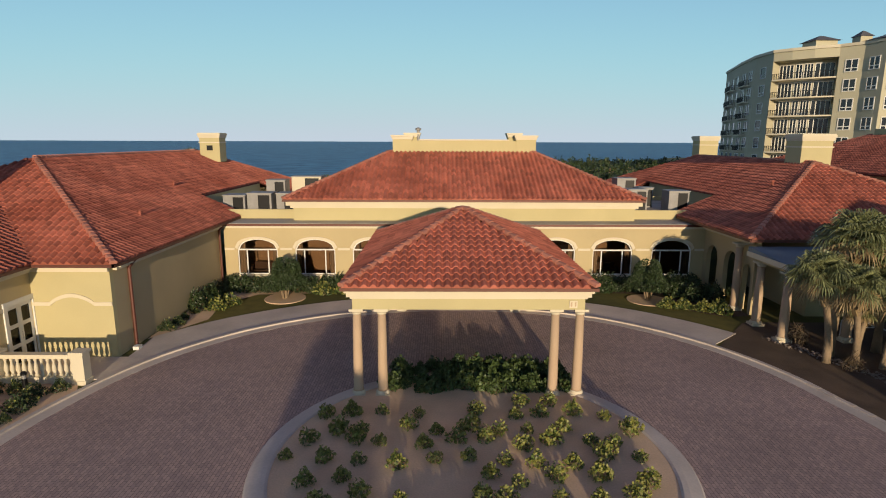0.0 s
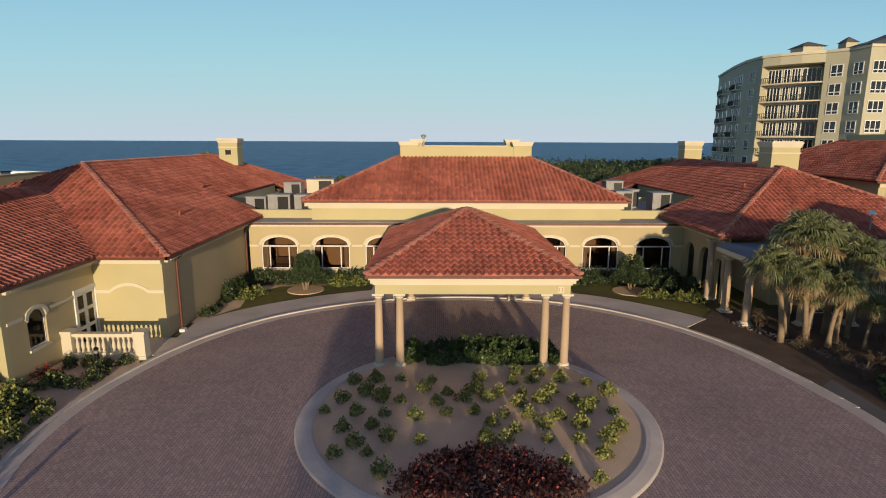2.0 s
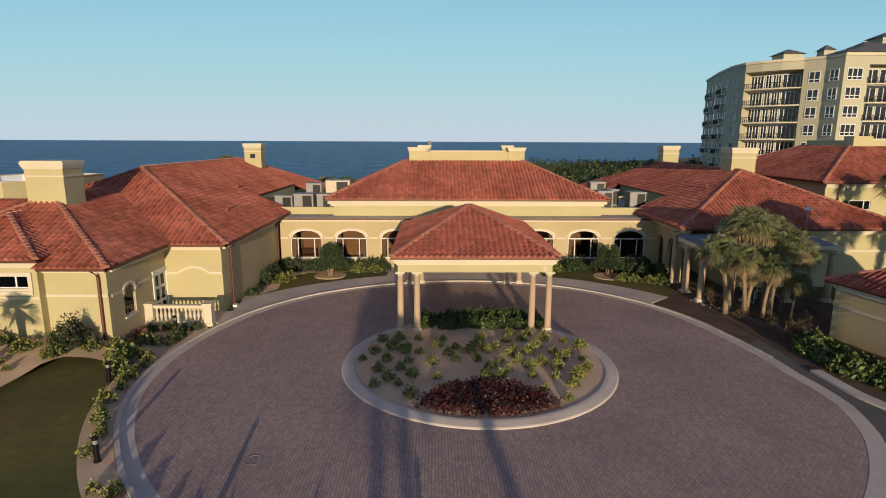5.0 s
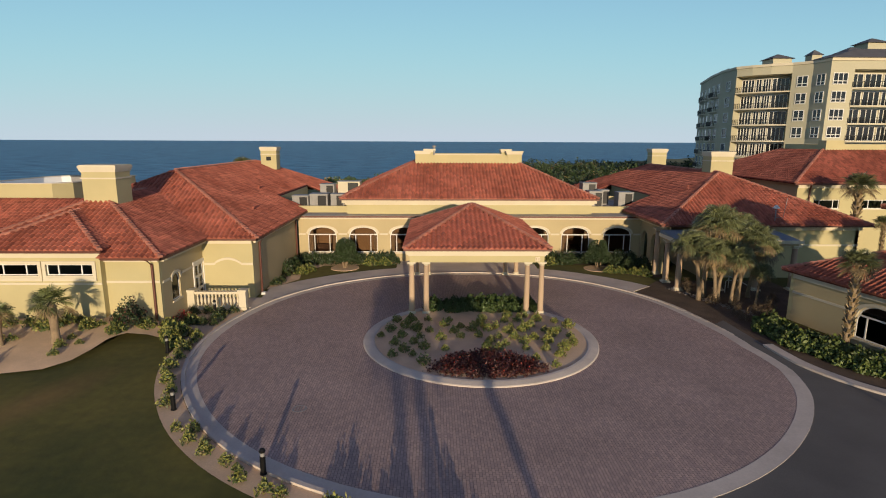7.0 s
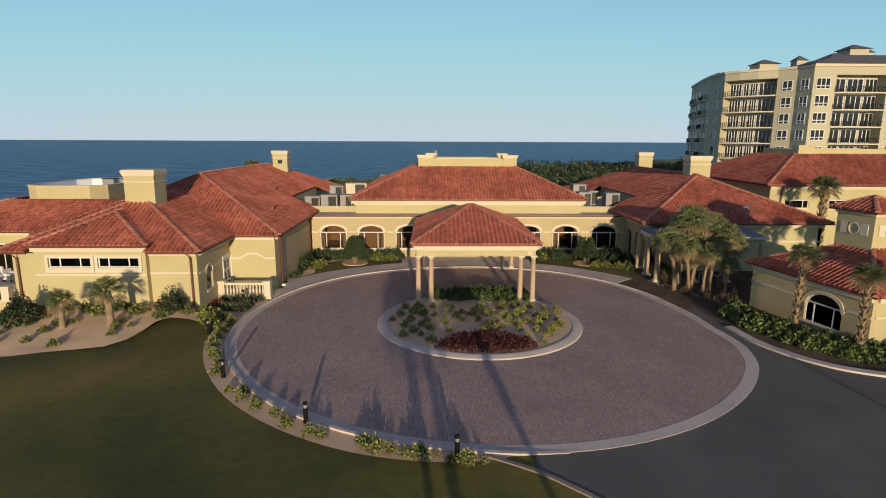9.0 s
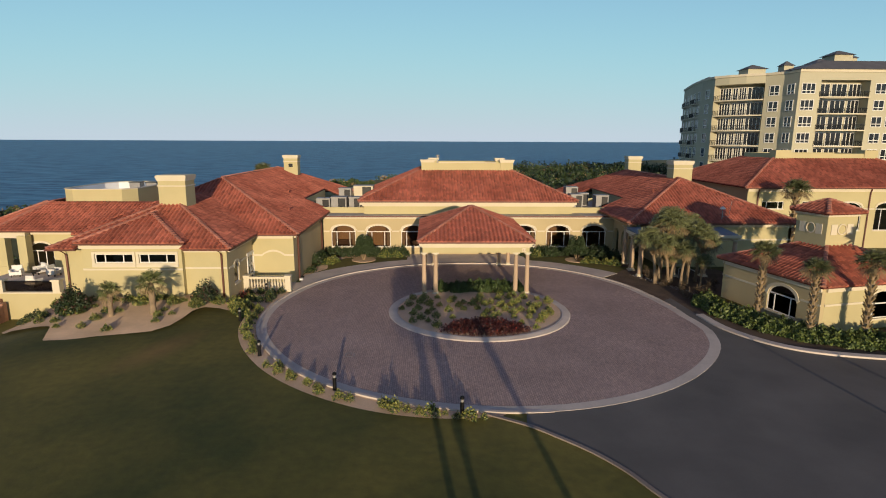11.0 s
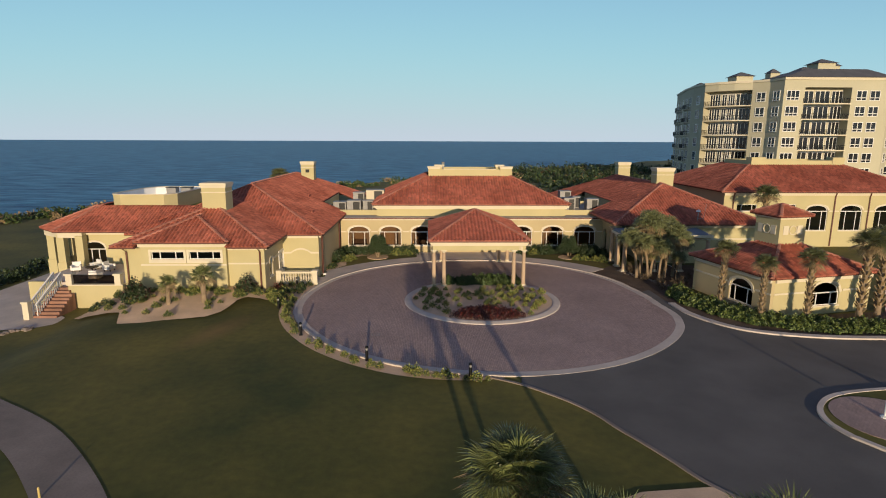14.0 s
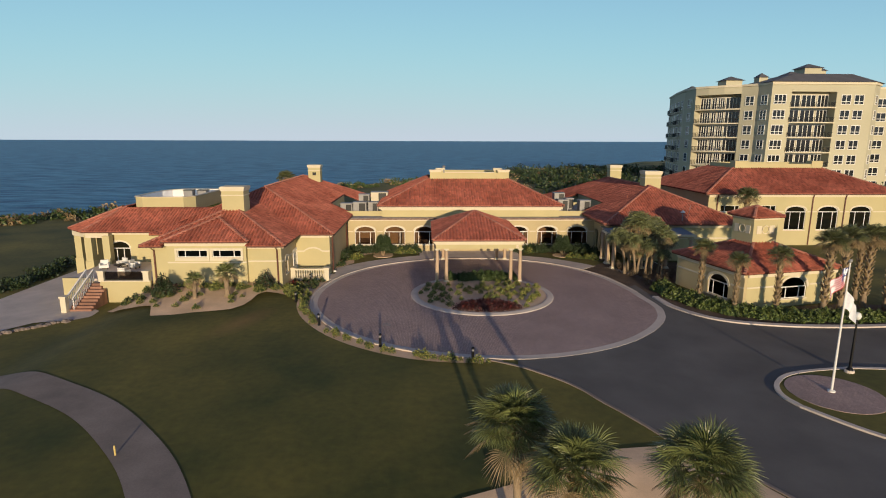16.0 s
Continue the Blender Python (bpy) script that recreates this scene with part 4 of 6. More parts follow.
roof(cupola, [(cz[i], cz[(i + 1) % 4], (27.1, 14.2, 8.85)) for i in range(4)], [(q, (27.1, 14.2, 8.85)) for q in cz])
b = Build()
for i in range(4):
    a_, c_ = Vector((*CU[i], 0)), Vector((*CU[(i + 1) % 4], 0))
    m_, d_ = (a_ + c_) / 2, (c_ - a_).normalized()
    o_ = Vector((d_.y, -d_.x, 0))
    for s_, z_ in ((-0.75, 6.7), (0.75, 6.7)):
        q = m_ + d_ * s_ + o_ * 0.03
        b.bar(q - d_ * 0.28 + Vector((0, 0, z_)), q + d_ * 0.28 + Vector((0, 0, z_)), 0.05, 0.8)
    for k in range(12):
        t0, t1 = k * math.pi / 6, (k + 1) * math.pi / 6
        q0 = m_ + o_ * 0.04 + d_ * 0.4 * math.cos(t0) + Vector((0, 0, 6.7 + 0.4 * math.sin(t0)))
        q1 = m_ + o_ * 0.04 + d_ * 0.4 * math.cos(t1) + Vector((0, 0, 6.7 + 0.4 * math.sin(t1)))
        b.bar(q0, q1, 0.07, 0.07)
part("ornament", b, TRIM, cupola, "pale round and square wall mouldings", kind="stuff")

# ---------------------------------------------------------------- trim of the wings
b = Build()
band(b, (-17.2, 22.9), (-17.2, 35.8), EZ - 0.46, EZ - 0.3, 0.2)
band(b, (-17.2, 22.9), (-17.2, 35.8), EZ - 0.31, EZ - 0.13, 0.42)
part("cornice", b, TRIM, west)
part("cornice", band(Build(), (-21.0, 22.6), (-17.2, 22.6), EZ - 0.45, EZ - 0.12, 0.14), TRIM, west)
part("cornice", band(band(Build(), (-21.0, 16.2), (-21.0, 22.6), EZ - 0.46, EZ - 0.3, 0.2), (-21.0, 16.2), (-21.0, 22.6), EZ - 0.31, EZ - 0.13, 0.42), TRIM, west)
part("cornice", band(Build(), (-24.4, 15.9), (-21.0, 15.9), EZ - 0.4, EZ - 0.12, 0.14), TRIM, west)
part("cornice", band(Build(), (-32.45, 15.4), (-24.25, 15.4), 4.72, 5.0, 0.12), TRIM, west)
part("cornice", band(Build(), (-43.8, 25.2), (-34.5, 25.2), EZ - 0.5, EZ - 0.1, 0.14), TRIM, west)
for p0, p1, z0 in (((-21.0, 16.2), (-21.0, 17.15), 2.85), ((-21.0, 18.9), (-21.0, 20.8), 2.85), ((-24.4, 15.9), (-21.0, 15.9), 2.95), ((-32.3, 15.4), (-24.4, 15.4), 2.95)):
    part("moulding", band(Build(), p0, p1, z0, z0 + 0.15, 0.05), TRIM, west)
b = Build()
band(b, (-21.0, 22.6), (-17.2, 22.6), 2.62, 2.8, 0.06, [(0.85, 2.95)])
pts = [(-21.0 + 0.85 + 2.1 * i / 14, 2.71 + 0.42 * math.sin(math.pi * i / 14) ** 0.8) for i in range(15)]
for (xa, za), (xb, zb) in zip(pts[:-1], pts[1:]):
    b.hexa([(xa, 22.54, za - 0.09), (xb, 22.54, zb - 0.09), (xb, 22.597, zb - 0.09), (xa, 22.597, za - 0.09), (xa, 22.54, za + 0.09), (xb, 22.54, zb + 0.09), (xb, 22.597, zb + 0.09), (xa, 22.597, za + 0.09)])
part("arched_moulding", b, TRIM, west, "pale arched wall moulding")
for g0, g1, y_, z_ in ((-20.45, -16.5, 21.9, EZ), (-24.1, -20.3, 14.9, EZ), (-34.9, -32.5, 14.9, EZ), (-32.7, -24.0, 14.9, 5.2)):
    part("gutter", Build().box(g0, g1, y_, y_ + 0.14, z_ - 0.13, z_ + 0.01), GUTTER, west, "brown gutter")
part("gutter", Build().box(R0 - 0.05, R0 + 0.09, 21.9, 39.7, EZ - 0.13, EZ + 0.01), GUTTER, west, "brown gutter")
part("gutter", Build().box(S0 - 0.05, S0 + 0.09, 14.9, 21.9, EZ - 0.13, EZ + 0.01), GUTTER, west, "brown gutter")
part("gutter", Build().box(WX + 3, -34.5, WYS - 0.08, WYS + 0.05, EZ - 0.13, EZ + 0.01), GUTTER, west, "brown gutter")
for x, y, z in ((-17.1, 24.1, EZ), (-17.05, 35.6, EZ), (-21.4, 15.8, EZ), (-33.8, 15.8, EZ)):
    b = Build().tube([(x + (0.4 if x > -18 else 0), y - (0 if x > -18 else 0.7), z - 0.1), (x, y, z - 0.6), (x, y, 0.18), (x + 0.12, y - 0.12, 0.06)], 0.085, 8)
    part("downspout", b, GUTTER, west, "brown metal downspout")
part("splash_block", Build().box(-17.0, -16.7, 23.5, 23.85, 0.02, 0.2), WHITE, west)
part("gutter", Build().box(E0 - 0.09, E0 + 0.05, EY - 0.05, 39.7, EEZ - 0.13, EEZ + 0.01), GUTTER, east, "brown gutter")
part("gutter", Build().box(E0 - 0.05, E1 + 0.05, EY - 0.1, EY + 0.04, EEZ - 0.13, EEZ + 0.01), GUTTER, east, "brown gutter")
part("cornice", Build().box(17.1, 17.37, 29.7, 35.8, EEZ - 0.5, EEZ - 0.13), TRIM, east)
part("cornice", Build().box(20.6, 34.5, 28.95, 29.19, EEZ - 0.5, EEZ - 0.13), TRIM, east)
part("moulding", Build().box(20.6, 34.4, 29.1, 29.19, 2.9, 3.05), TRIM, east)
part("cornice", Build().box(-16.8, 17.3, 35.86, 35.997, 4.3, 4.44), TRIM, centre)


# ---------------------------------------------------------------- entry doors, balustrades, terrace
door = thing("door_1", "white double door with dark panes beside the entry balustrade", "door", (-21.1, 21.75, 0.15), kind="structure")
DY0, DY1 = 16.2 + 4.75, 16.2 + 6.35
b = Build().box(-21.0, -20.93, DY0 - 0.2, DY1 + 0.15, 3.0, 3.22).box(-21.0, -20.93, DY0 - 0.2, DY0, 0, 3.0).box(-21.0, -20.93, DY1, DY1 + 0.15, 0, 3.0)
part("door_frame", b, WHITE, door)
for y0 in (DY0, (DY0 + DY1) / 2):
    y1 = y0 + (DY1 - DY0) / 2
    b = Build().box(-21.12, -21.04, y0 + 0.01, y0 + 0.14, 0.02, 2.98).box(-21.12, -21.04, y1 - 0.14, y1 - 0.01, 0.02, 2.98)
    for z in (0.02, 0.95, 1.9, 2.8):
        b.box(-21.12, -21.04, y0 + 0.14, y1 - 0.14, z, z + 0.18)
    leaf = part("door_leaf", b, WHITE, door)
    for z0, z1 in ((0.2, 0.95), (1.13, 1.9), (2.08, 2.8)):
        part("pane", Build().box(-21.09, -21.07, y0 + 0.14, y1 - 0.14, z0, z1), GLASS, leaf)
part("handle", Build().tube([(-21.0, 21.7, 1.3), (-20.96, 21.7, 1.35), (-20.96, 21.7, 1.6), (-21.0, 21.7, 1.65)], 0.02, 6), GREYMETAL, door, "metal handle")


def balustrade(x0, x1, y, h, label):
    own = thing("balustrade", label, "balustrade", ((x0 + x1) / 2, y, 0))
    part("plinth", Build().box(x0 + 0.25, x1 - 0.25, y - 0.17, y + 0.17, 0.0, 0.32), TRIM, own)
    part("handrail", Build().box(x0 + 0.25, x1 - 0.25, y - 0.18, y + 0.18, h - 0.24, h - 0.1).box(x0 + 0.25, x1 - 0.25, y - 0.13, y + 0.13, h - 0.3, h - 0.24), TRIM, own)
    for xp in (x0, x1):
        part("pier", Build().box(xp - 0.25, xp + 0.25, y - 0.25, y + 0.25, 0, h - 0.08).box(xp - 0.31, xp + 0.31, y - 0.31, y + 0.31, h - 0.08, h + 0.04).box(xp - 0.3, xp + 0.3, y - 0.3, y + 0.3, 0, 0.2), TRIM, own)
    n_ = int((x1 - x0 - 0.6) / 0.24)
    one = None
    for i in range(n_):
        x = x0 + 0.4 + (x1 - x0 - 0.8) * i / (n_ - 1)
        if one is None:
            prof = [(0.085, 0.32), (0.085, 0.4), (0.05, 0.44), (0.1, 0.62), (0.085, 0.78), (0.045, h - 0.5), (0.075, h - 0.38), (0.075, h - 0.3)]
            one = part("baluster", Build().lathe(prof, x, y, 8), TRIM, own, smooth=True)
            xf = x
        else:
            o = new("baluster", one.data)
            o.parent = own
            o.location = ((x - xf) * U, 0, 0)
    return own


balustrade(-20.75, -17.1, 19.7, 1.45, "cream stone balustrade at the entry")

terrace = thing("terrace", "raised cream terrace with glass railing and brick stairs", "terrace", (-38, 19, 0))
part("floor", Build().box(-39.3, -34.5, 15.7, 25.2, 0.6, 0.95).box(-43.9, -39.3, 17.0, 25.2, 0.6, 0.95), CONCRETE, terrace)
part("wall", Build().box(-39.0, -34.25, 15.4, 15.7, -1.3, 1.05).box(-39.3, -39.0, 15.4, 17.0, -1.3, 1.05).box(-44.0, -40.9, 16.9, 17.2, -1.3, 1.05), STUCCO, terrace)
part("coping", Build().box(-39.4, -34.2, 15.3, 15.8, 1.05, 1.15), TRIM, terrace)
for x in (-39.1, -34.6):
    part("post", Build().box(x - 0.28, x + 0.28, 15.25, 15.81, 1.15, 2.05).box(x - 0.36, x + 0.36, 15.17, 15.89, 2.05, 2.2), TRIM, terrace)
gp = part("glass_rail", Build().box(-38.8, -34.9, 15.52, 15.56, 1.2, 2.0), CLEARGLASS, terrace, "clear glass railing panel")
gp.visible_shadow = False
part("rail", Build().box(-38.8, -34.9, 15.5, 15.58, 2.0, 2.06), DARKMETAL, terrace)
for i in range(9):
    part("step", Build().box(-40.75, -38.6 if i < 7 else -39.05, 12.3 + 0.4 * i, 12.74 + 0.4 * i, -1.3, -0.93 + 0.22 * i), BRICK, terrace, "red brick step")
for x in (-40.9, -40.2):
    rail_ = part("stair_rail", Build().bar((x, 12.2, 0.1), (x, 16, 2.15), 0.14, 0.14), WHITE, terrace, "white stair railing")
    for i in range(14):
        t = i / 13
        part("baluster", Build().bar((x, 12.3 + 3.6 * t, -0.9 + 1.9 * t), (x, 12.3 + 3.6 * t, 0.1 + 1.95 * t), 0.07, 0.07), WHITE, rail_)
    if x < -40.5:
        part("newel", Build().box(x - 0.25, x + 0.25, 11.8, 12.3, -1.3, 0.35).box(x - 0.32, x + 0.32, 11.73, 12.37, 0.35, 0.5), TRIM, terrace)
for x, y in ((-43.2, 24.4), (-45.6, 25.0), (-47.9, 26.9)):
    part("porch_column", Build().box(x - 0.4, x + 0.4, y - 0.4, y + 0.4, -1.3, EZ - 0.5).box(x - 0.48, x + 0.48, y - 0.48, y + 0.48, -1.3, 1.2), STUCCO, terrace)
part("porch_beam", Build().prism([(-48.4, 26.4), (-45.7, 24.5), (-43.0, 24.3), (-43.0, 24.9), (-45.5, 25.2), (-48.1, 27.2)], EZ - 0.75, EZ - 0.12), TRIM, terrace)


def lounge(x, y, rz):
    own = thing("terrace_armchair", "pale cushioned armchair on the terrace", "chair", (0, 0, 0), "terrace chairs")
    part("seat", Build().box(-0.4, 0.4, -0.4, 0.4, 0.2, 0.5), WHITE, own)
    part("backrest", Build().box(-0.4, 0.4, 0.28, 0.42, 0.5, 1.0), WHITE, own)
    for sx in (-1, 1):
        part("armrest", Build().box(0.4 * sx - 0.07, 0.4 * sx + 0.07, -0.4, 0.4, 0.2, 0.7), WHITE, own)
        for sy in (-0.33, 0.33):
            part("leg", Build().box(0.33 * sx - 0.04, 0.33 * sx + 0.04, sy - 0.04, sy + 0.04, 0, 0.2), DARKMETAL, own)
    own.matrix_basis = at(x, y, 0.95, rz)
    return own


c0 = lounge(-42.2, 21.5, 20)
copy_thing(c0, at(-40.8, 22.6, 0.95, -30))
copy_thing(c0, at(-39.0, 21.8, 0.95, 80))
copy_thing(c0, at(-38.2, 18.0, 0.95, 170))
tb = thing("terrace_table", "round dark terrace table", "table", (-39.8, 20.2, 0.95))
part("tabletop", Build().lathe([(0.6, 1.7), (0.6, 1.76)], -39.8, 20.2, 20), DARKMETAL, tb)
part("pedestal", Build().lathe([(0.3, 0.95), (0.06, 1.05), (0.06, 1.7)], -39.8, 20.2, 10), DARKMETAL, tb)

# ---------------------------------------------------------------- covered walk at the right wing
walkway = thing("covered_walk", "blue-grey flat canopy on cream columns beside the arcade", "canopy", (20, 27, 0))
part("beam", Build().box(16.45, 26.2, 24.75, 25.05, 3.75, 4.02).box(16.45, 16.8, 25.05, 28.2, 3.75, 4.02), STUCCO_DIM, walkway)
part("canopy_roof", Build().prism([(16.2, 24.4), (26.2, 24.6), (26.2, 28.25), (16.2, 28.25)], 4.02, 4.2), BLUEROOF, walkway, "blue-grey metal canopy roof")
part("canopy_roof", Build().hexa([(16.2, 24.4, 4.2), (26.2, 24.6, 4.2), (26.2, 28.25, 4.2), (16.2, 28.25, 4.2), (16.2, 24.5, 4.23), (26.2, 24.7, 4.23), (26.2, 28.25, 4.5), (16.2, 28.25, 4.5)]), BLUEROOF, walkway)
part("fascia", Build().box(16.1, 26.3, 24.3, 24.38, 3.98, 4.25).box(16.1, 16.18, 24.4, 28.2, 3.98, 4.25), TRIM, walkway)
for x, y in ((16.7, 27.6), (16.6, 24.9), (20.0, 24.9), (23.0, 24.9), (26.0, 24.9), (17.0, 30.6)):
    column(x, y, 3.75 if y < 28 else 4.3, 0.24, walkway)

hr = thing("handrail", "white tubular handrail beside the covered walk steps", "handrail", (20.8, 25.0, 0))
for y in (24.2, 25.6):
    part("rail", Build().tube([(20.2, y, 0.0), (20.2, y, 0.95), (20.3, y, 1.02), (21.2, y, 1.02), (22.2, y, 0.5)], 0.035, 6), WHITE, hr)
    part("post", Build().tube([(21.2, y, 0.0), (21.2, y, 1.0)], 0.03, 6), WHITE, hr)

# roof plant between the blocks
def ac_unit(x, y, w, d, h, m_=None, name="air_conditioner", lab="grey rooftop air-conditioning unit"):
    own = thing(name, lab, "air conditioner", (x, y, 4.9))
    part("cabinet", Build().box(x - w / 2, x + w / 2, y - d / 2, y + d / 2, 4.9, 4.9 + h), m_ or GREYMETAL, own)
    part("grille", Build().box(x - w * 0.05, x + w * 0.42, y - d / 2 - 0.03, y - d / 2 - 0.004, 5.0, 4.8 + h), DARKMETAL, own, "dark condenser grille")
    part("lid", Build().box(x - w / 2 - 0.06, x + w / 2 + 0.06, y - d / 2 - 0.06, y + d / 2 + 0.06, 4.9 + h, 4.98 + h), GREYMETAL, own)


for x, y, w, d, h in ((-17.7, 41.3, 1.7, 1.5, 1.2), (-15.8, 41.6, 1.9, 1.6, 1.35), (-13.9, 42.0, 1.4, 1.4, 1.3), (-15.6, 45.5, 1.6, 1.5, 2.1), (14.2, 41.8, 1.5, 1.5, 1.7), (17.4, 41.6, 1.6, 1.5, 1.6), (14.6, 46, 1.6, 1.6, 2.3), (15.9, 44.6, 1.2, 1.2, 1.6)):
    ac_unit(x, y, w, d, h)
ac_unit(-13.4, 47.5, 2.6, 1.8, 2.3, TRIM, "duct_housing", "cream rooftop duct housing")


def vent(x, y, z):
    own = thing("roof_vent", "small pipe vent on the roof", "vent", (x, y, z))
    part("pipe", Build().lathe([(0.07, z - 0.2), (0.07, z + 0.35)], x, y, 8), TILE_ONE, own)
    part("cap", Build().lathe([(0.12, z + 0.35), (0.12, z + 0.42), (0.03, z + 0.5)], x, y, 8), TILE_ONE, own)


vent(-19.2, 29.5, EZ + 2.6 * K + 0.05)
vent(-21.5, 38.8, EZ + 4.9 * K + 0.05)
vent(21.9, 36.2, EEZ + 5.5 * K + 0.05)
vp = thing("roof_pipe", "metal exhaust pipe with a cowl on the parapet", "vent", (-3.5, 45, 10.9))
part("pipe", Build().lathe([(0.12, 10.4), (0.12, 11.25)], -3.4, 45, 10), GREYMETAL, vp)
part("cowl", Build().lathe([(0.24, 11.25), (0.26, 11.4), (0.08, 11.5)], -3.4, 45, 10), GREYMETAL, vp)
ws = thing("weather_vane_mast", "thin mast with a small lamp on the roof edge", "mast", (27.0, 29.2, 4.4))
part("mast", Build().tube([(26.6, 29.0, 4.8), (26.6, 29.0, 6.3)], 0.05, 6).tube([(26.6, 29.0, 5.5), (27.3, 29.0, 5.5), (27.5, 29.0, 7.2)], 0.025, 6), GREYMETAL, ws)
part("lamp_head", Build().lathe([(0.3, 6.3), (0.25, 6.42), (0.05, 6.6)], 26.6, 29.0, 10), WHITE, ws)

# ---------------------------------------------------------------- paving, beds and kerbs near the drive
tagged(part("pavement", Build().prism([(-20.95, 19.95), (-16.4, 19.95), (-15.2, 22.55), (-20.95, 22.55)], -0.1, 0.055), CONCRETE), "concrete entry landing", "pavement", kind="structure")
tagged(part("pavement", Build().prism([(-7, 31.5), (6.5, 31.5), (6.5, 35.9), (-7, 35.9)], -0.1, 0.035), CONCRETE), "concrete apron under the entrance", "pavement", kind="structure")
tagged(part("bed_soil", patch(arc(0.08, 268, 161, -3) + [(-17.2, 19.5), (-20.9, 19.6), (-20.9, 15.9), (-20.6, 14.2)] + arc(1.25, 180, 243, 3) + [arc(0.1 + 1.15 * (1 - ((a_ - 243) / 27) ** 2), a_, a_ + 1, 3)[0] for a_ in range(243, 270, 3)], 0.02, 0.12), SAND), "sandy planting strip beside the drive", "soil", kind="structure")


def bed_rise(x, y):
    """The clubhouse bed is banked up towards its wall."""
    edge = max(0.0, min(1.0, (-20.3 - x) / 2.0)) * max(0.0, min(1.0, (x + 36.8) / 2.0))
    return 0.095 * max(0.0, y - 7.6) * edge


bb = patch([(-36.6, 15.3), (-36.9, 12.0), (-35.6, 10.6), (-33.6, 9.9), (-31.5, 9.6), (-30.5, 7.2), (-28.9, 7.4), (-27.3, 7.95), (-25.6, 8.3), (-24.0, 8.7), (-23.1, 9.7), (-22.75, 11.0), (-22.6, 12.3), (-22.0, 13.3), (-21.0, 13.75), (-20.0, 13.8), (-20.9, 15.8), (-24.4, 15.8), (-24.5, 15.3), (-34, 15.3)], 0.03, 0.2)
bb.v = [(x, y, z + bed_rise(x, y)) for x, y, z in bb.v]
tagged(part("bed_soil", bb, SAND, smooth=True), "pale banked sandy bed along the clubhouse wall", "soil", kind="structure")
tagged(part("bed_soil", patch([(-17.1, 25.0), (-15.2, 28.4), (-15.6, 31.5), (-14, 33.8), (-7, 34.4), (-7, 35.9), (-17.1, 35.9)], 0.025, 0.25), SAND), "sandy bed along the facade", "soil", kind="structure")
tagged(part("bed_soil", patch([(6.6, 34.4), (12, 34.2), (12.6, 31.4), (15.6, 29.0), (17.3, 29.2), (17.3, 35.9), (6.6, 35.9)], 0.025, 0.25), MULCH), "dark mulched bed along the facade", "soil", kind="structure")
tagged(part("bed_soil", patch(arc(0.1, 39, -6, -3) + [(17.2, 9), (18.6, 6.6), (20.5, 5), (24.5, 3.8), (29, 3.5), (40, 4), (40, 9), (33, 9.5), (22.7, 7.8), (20.6, 17.6), (26, 20), (26, 28), (16.2, 28)], 0.02, 0.25), MULCH), "dark mulch bed beside the arcade and pavilion", "soil", kind="structure")
tagged(part("tree_ring", Build().prism(disc(-11.9, 32.9, 1.35, 24), -0.1, 0.05), SAND), "sandy ring round the clipped tree", "soil", kind="structure")
tagged(part("tree_ring", Build().prism(disc(12.3, 32.6, 1.35, 24), -0.1, 0.05), SAND), "sandy ring round the clipped tree", "soil", kind="structure")
tagged(part("bed_soil", patch([(-6, -20), (-4.6, -18.9), (-1.6, -17.6), (3.5, -15.2), (6.7, -14.9), (8.6, -17.4), (9.6, -19.4), (12, -25), (4, -31), (-6, -29)], 0.06, 0.25), SAND), "pale sand round the foreground palms", "soil", kind="structure")


def strip(name, pts, w, z0, z1, material, label):
    b = Build()
    for i in range(len(pts)):
        d_ = Vector(pts[min(i + 1, len(pts) - 1)]) - Vector(pts[max(i - 1, 0)])
        n_ = Vector((-d_.y, d_.x)).normalized() * (w / 2)
        p_ = Vector(pts[i])
        b.v += [(p_.x - n_.x, p_.y - n_.y, z0), (p_.x + n_.x, p_.y + n_.y, z0), (p_.x + n_.x, p_.y + n_.y, z1), (p_.x - n_.x, p_.y - n_.y, z1)]
        if i:
            k = 4 * i
            b.f += [(k - 4 + j, k - 4 + (j + 1) % 4, k + (j + 1) % 4, k + j) for j in range(4)]
    b.f += [(0, 1, 2, 3), (4 * len(pts) - 1, 4 * len(pts) - 2, 4 * len(pts) - 3, 4 * len(pts) - 4)]
    return tagged(part(name, b, material), label, name.replace("_", " "), kind="structure")


def curve(pts, n=8):
    out = []
    P = [Vector(p) for p in pts]
    for i in range(len(P) - 1):
        p0, p1, p2, p3 = P[max(i - 1, 0)], P[i], P[i + 1], P[min(i + 2, len(P) - 1)]
        for k in range(n):
            t = k / n
            out.append(tuple(0.5 * ((2 * p1) + (p2 - p0) * t + (2 * p0 - 5 * p1 + 4 * p2 - p3) * t * t + (3 * p1 - p0 - 3 * p2 + p3) * t ** 3)))
    return out + [tuple(P[-1])]


strip("kerb", curve([(16.6, 12.2), (16.9, 9.0), (18.3, 6.1), (20.4, 4.4), (24.3, 3.3), (28.9, 2.95), (34, 3.1), (48, 3.4), (70, 3.6)]), 0.6, -0.1, 0.14, CONCRETE, "pale concrete kerb along the pavilion bed")
strip("kerb", curve([(-1.75, -3.4), (0.18, -4.58), (1.48, -5.75), (2.69, -7.03), (3.66, -8.46), (4.29, -9.85), (5.06, -11.28), (5.83, -12.85), (6.75, -14.8), (8.6, -17.2), (9.8, -19.2), (14, -27), (22, -45)]), 0.2, -0.1, 0.07, PATHC, "pale concrete kerb between lawn and road")


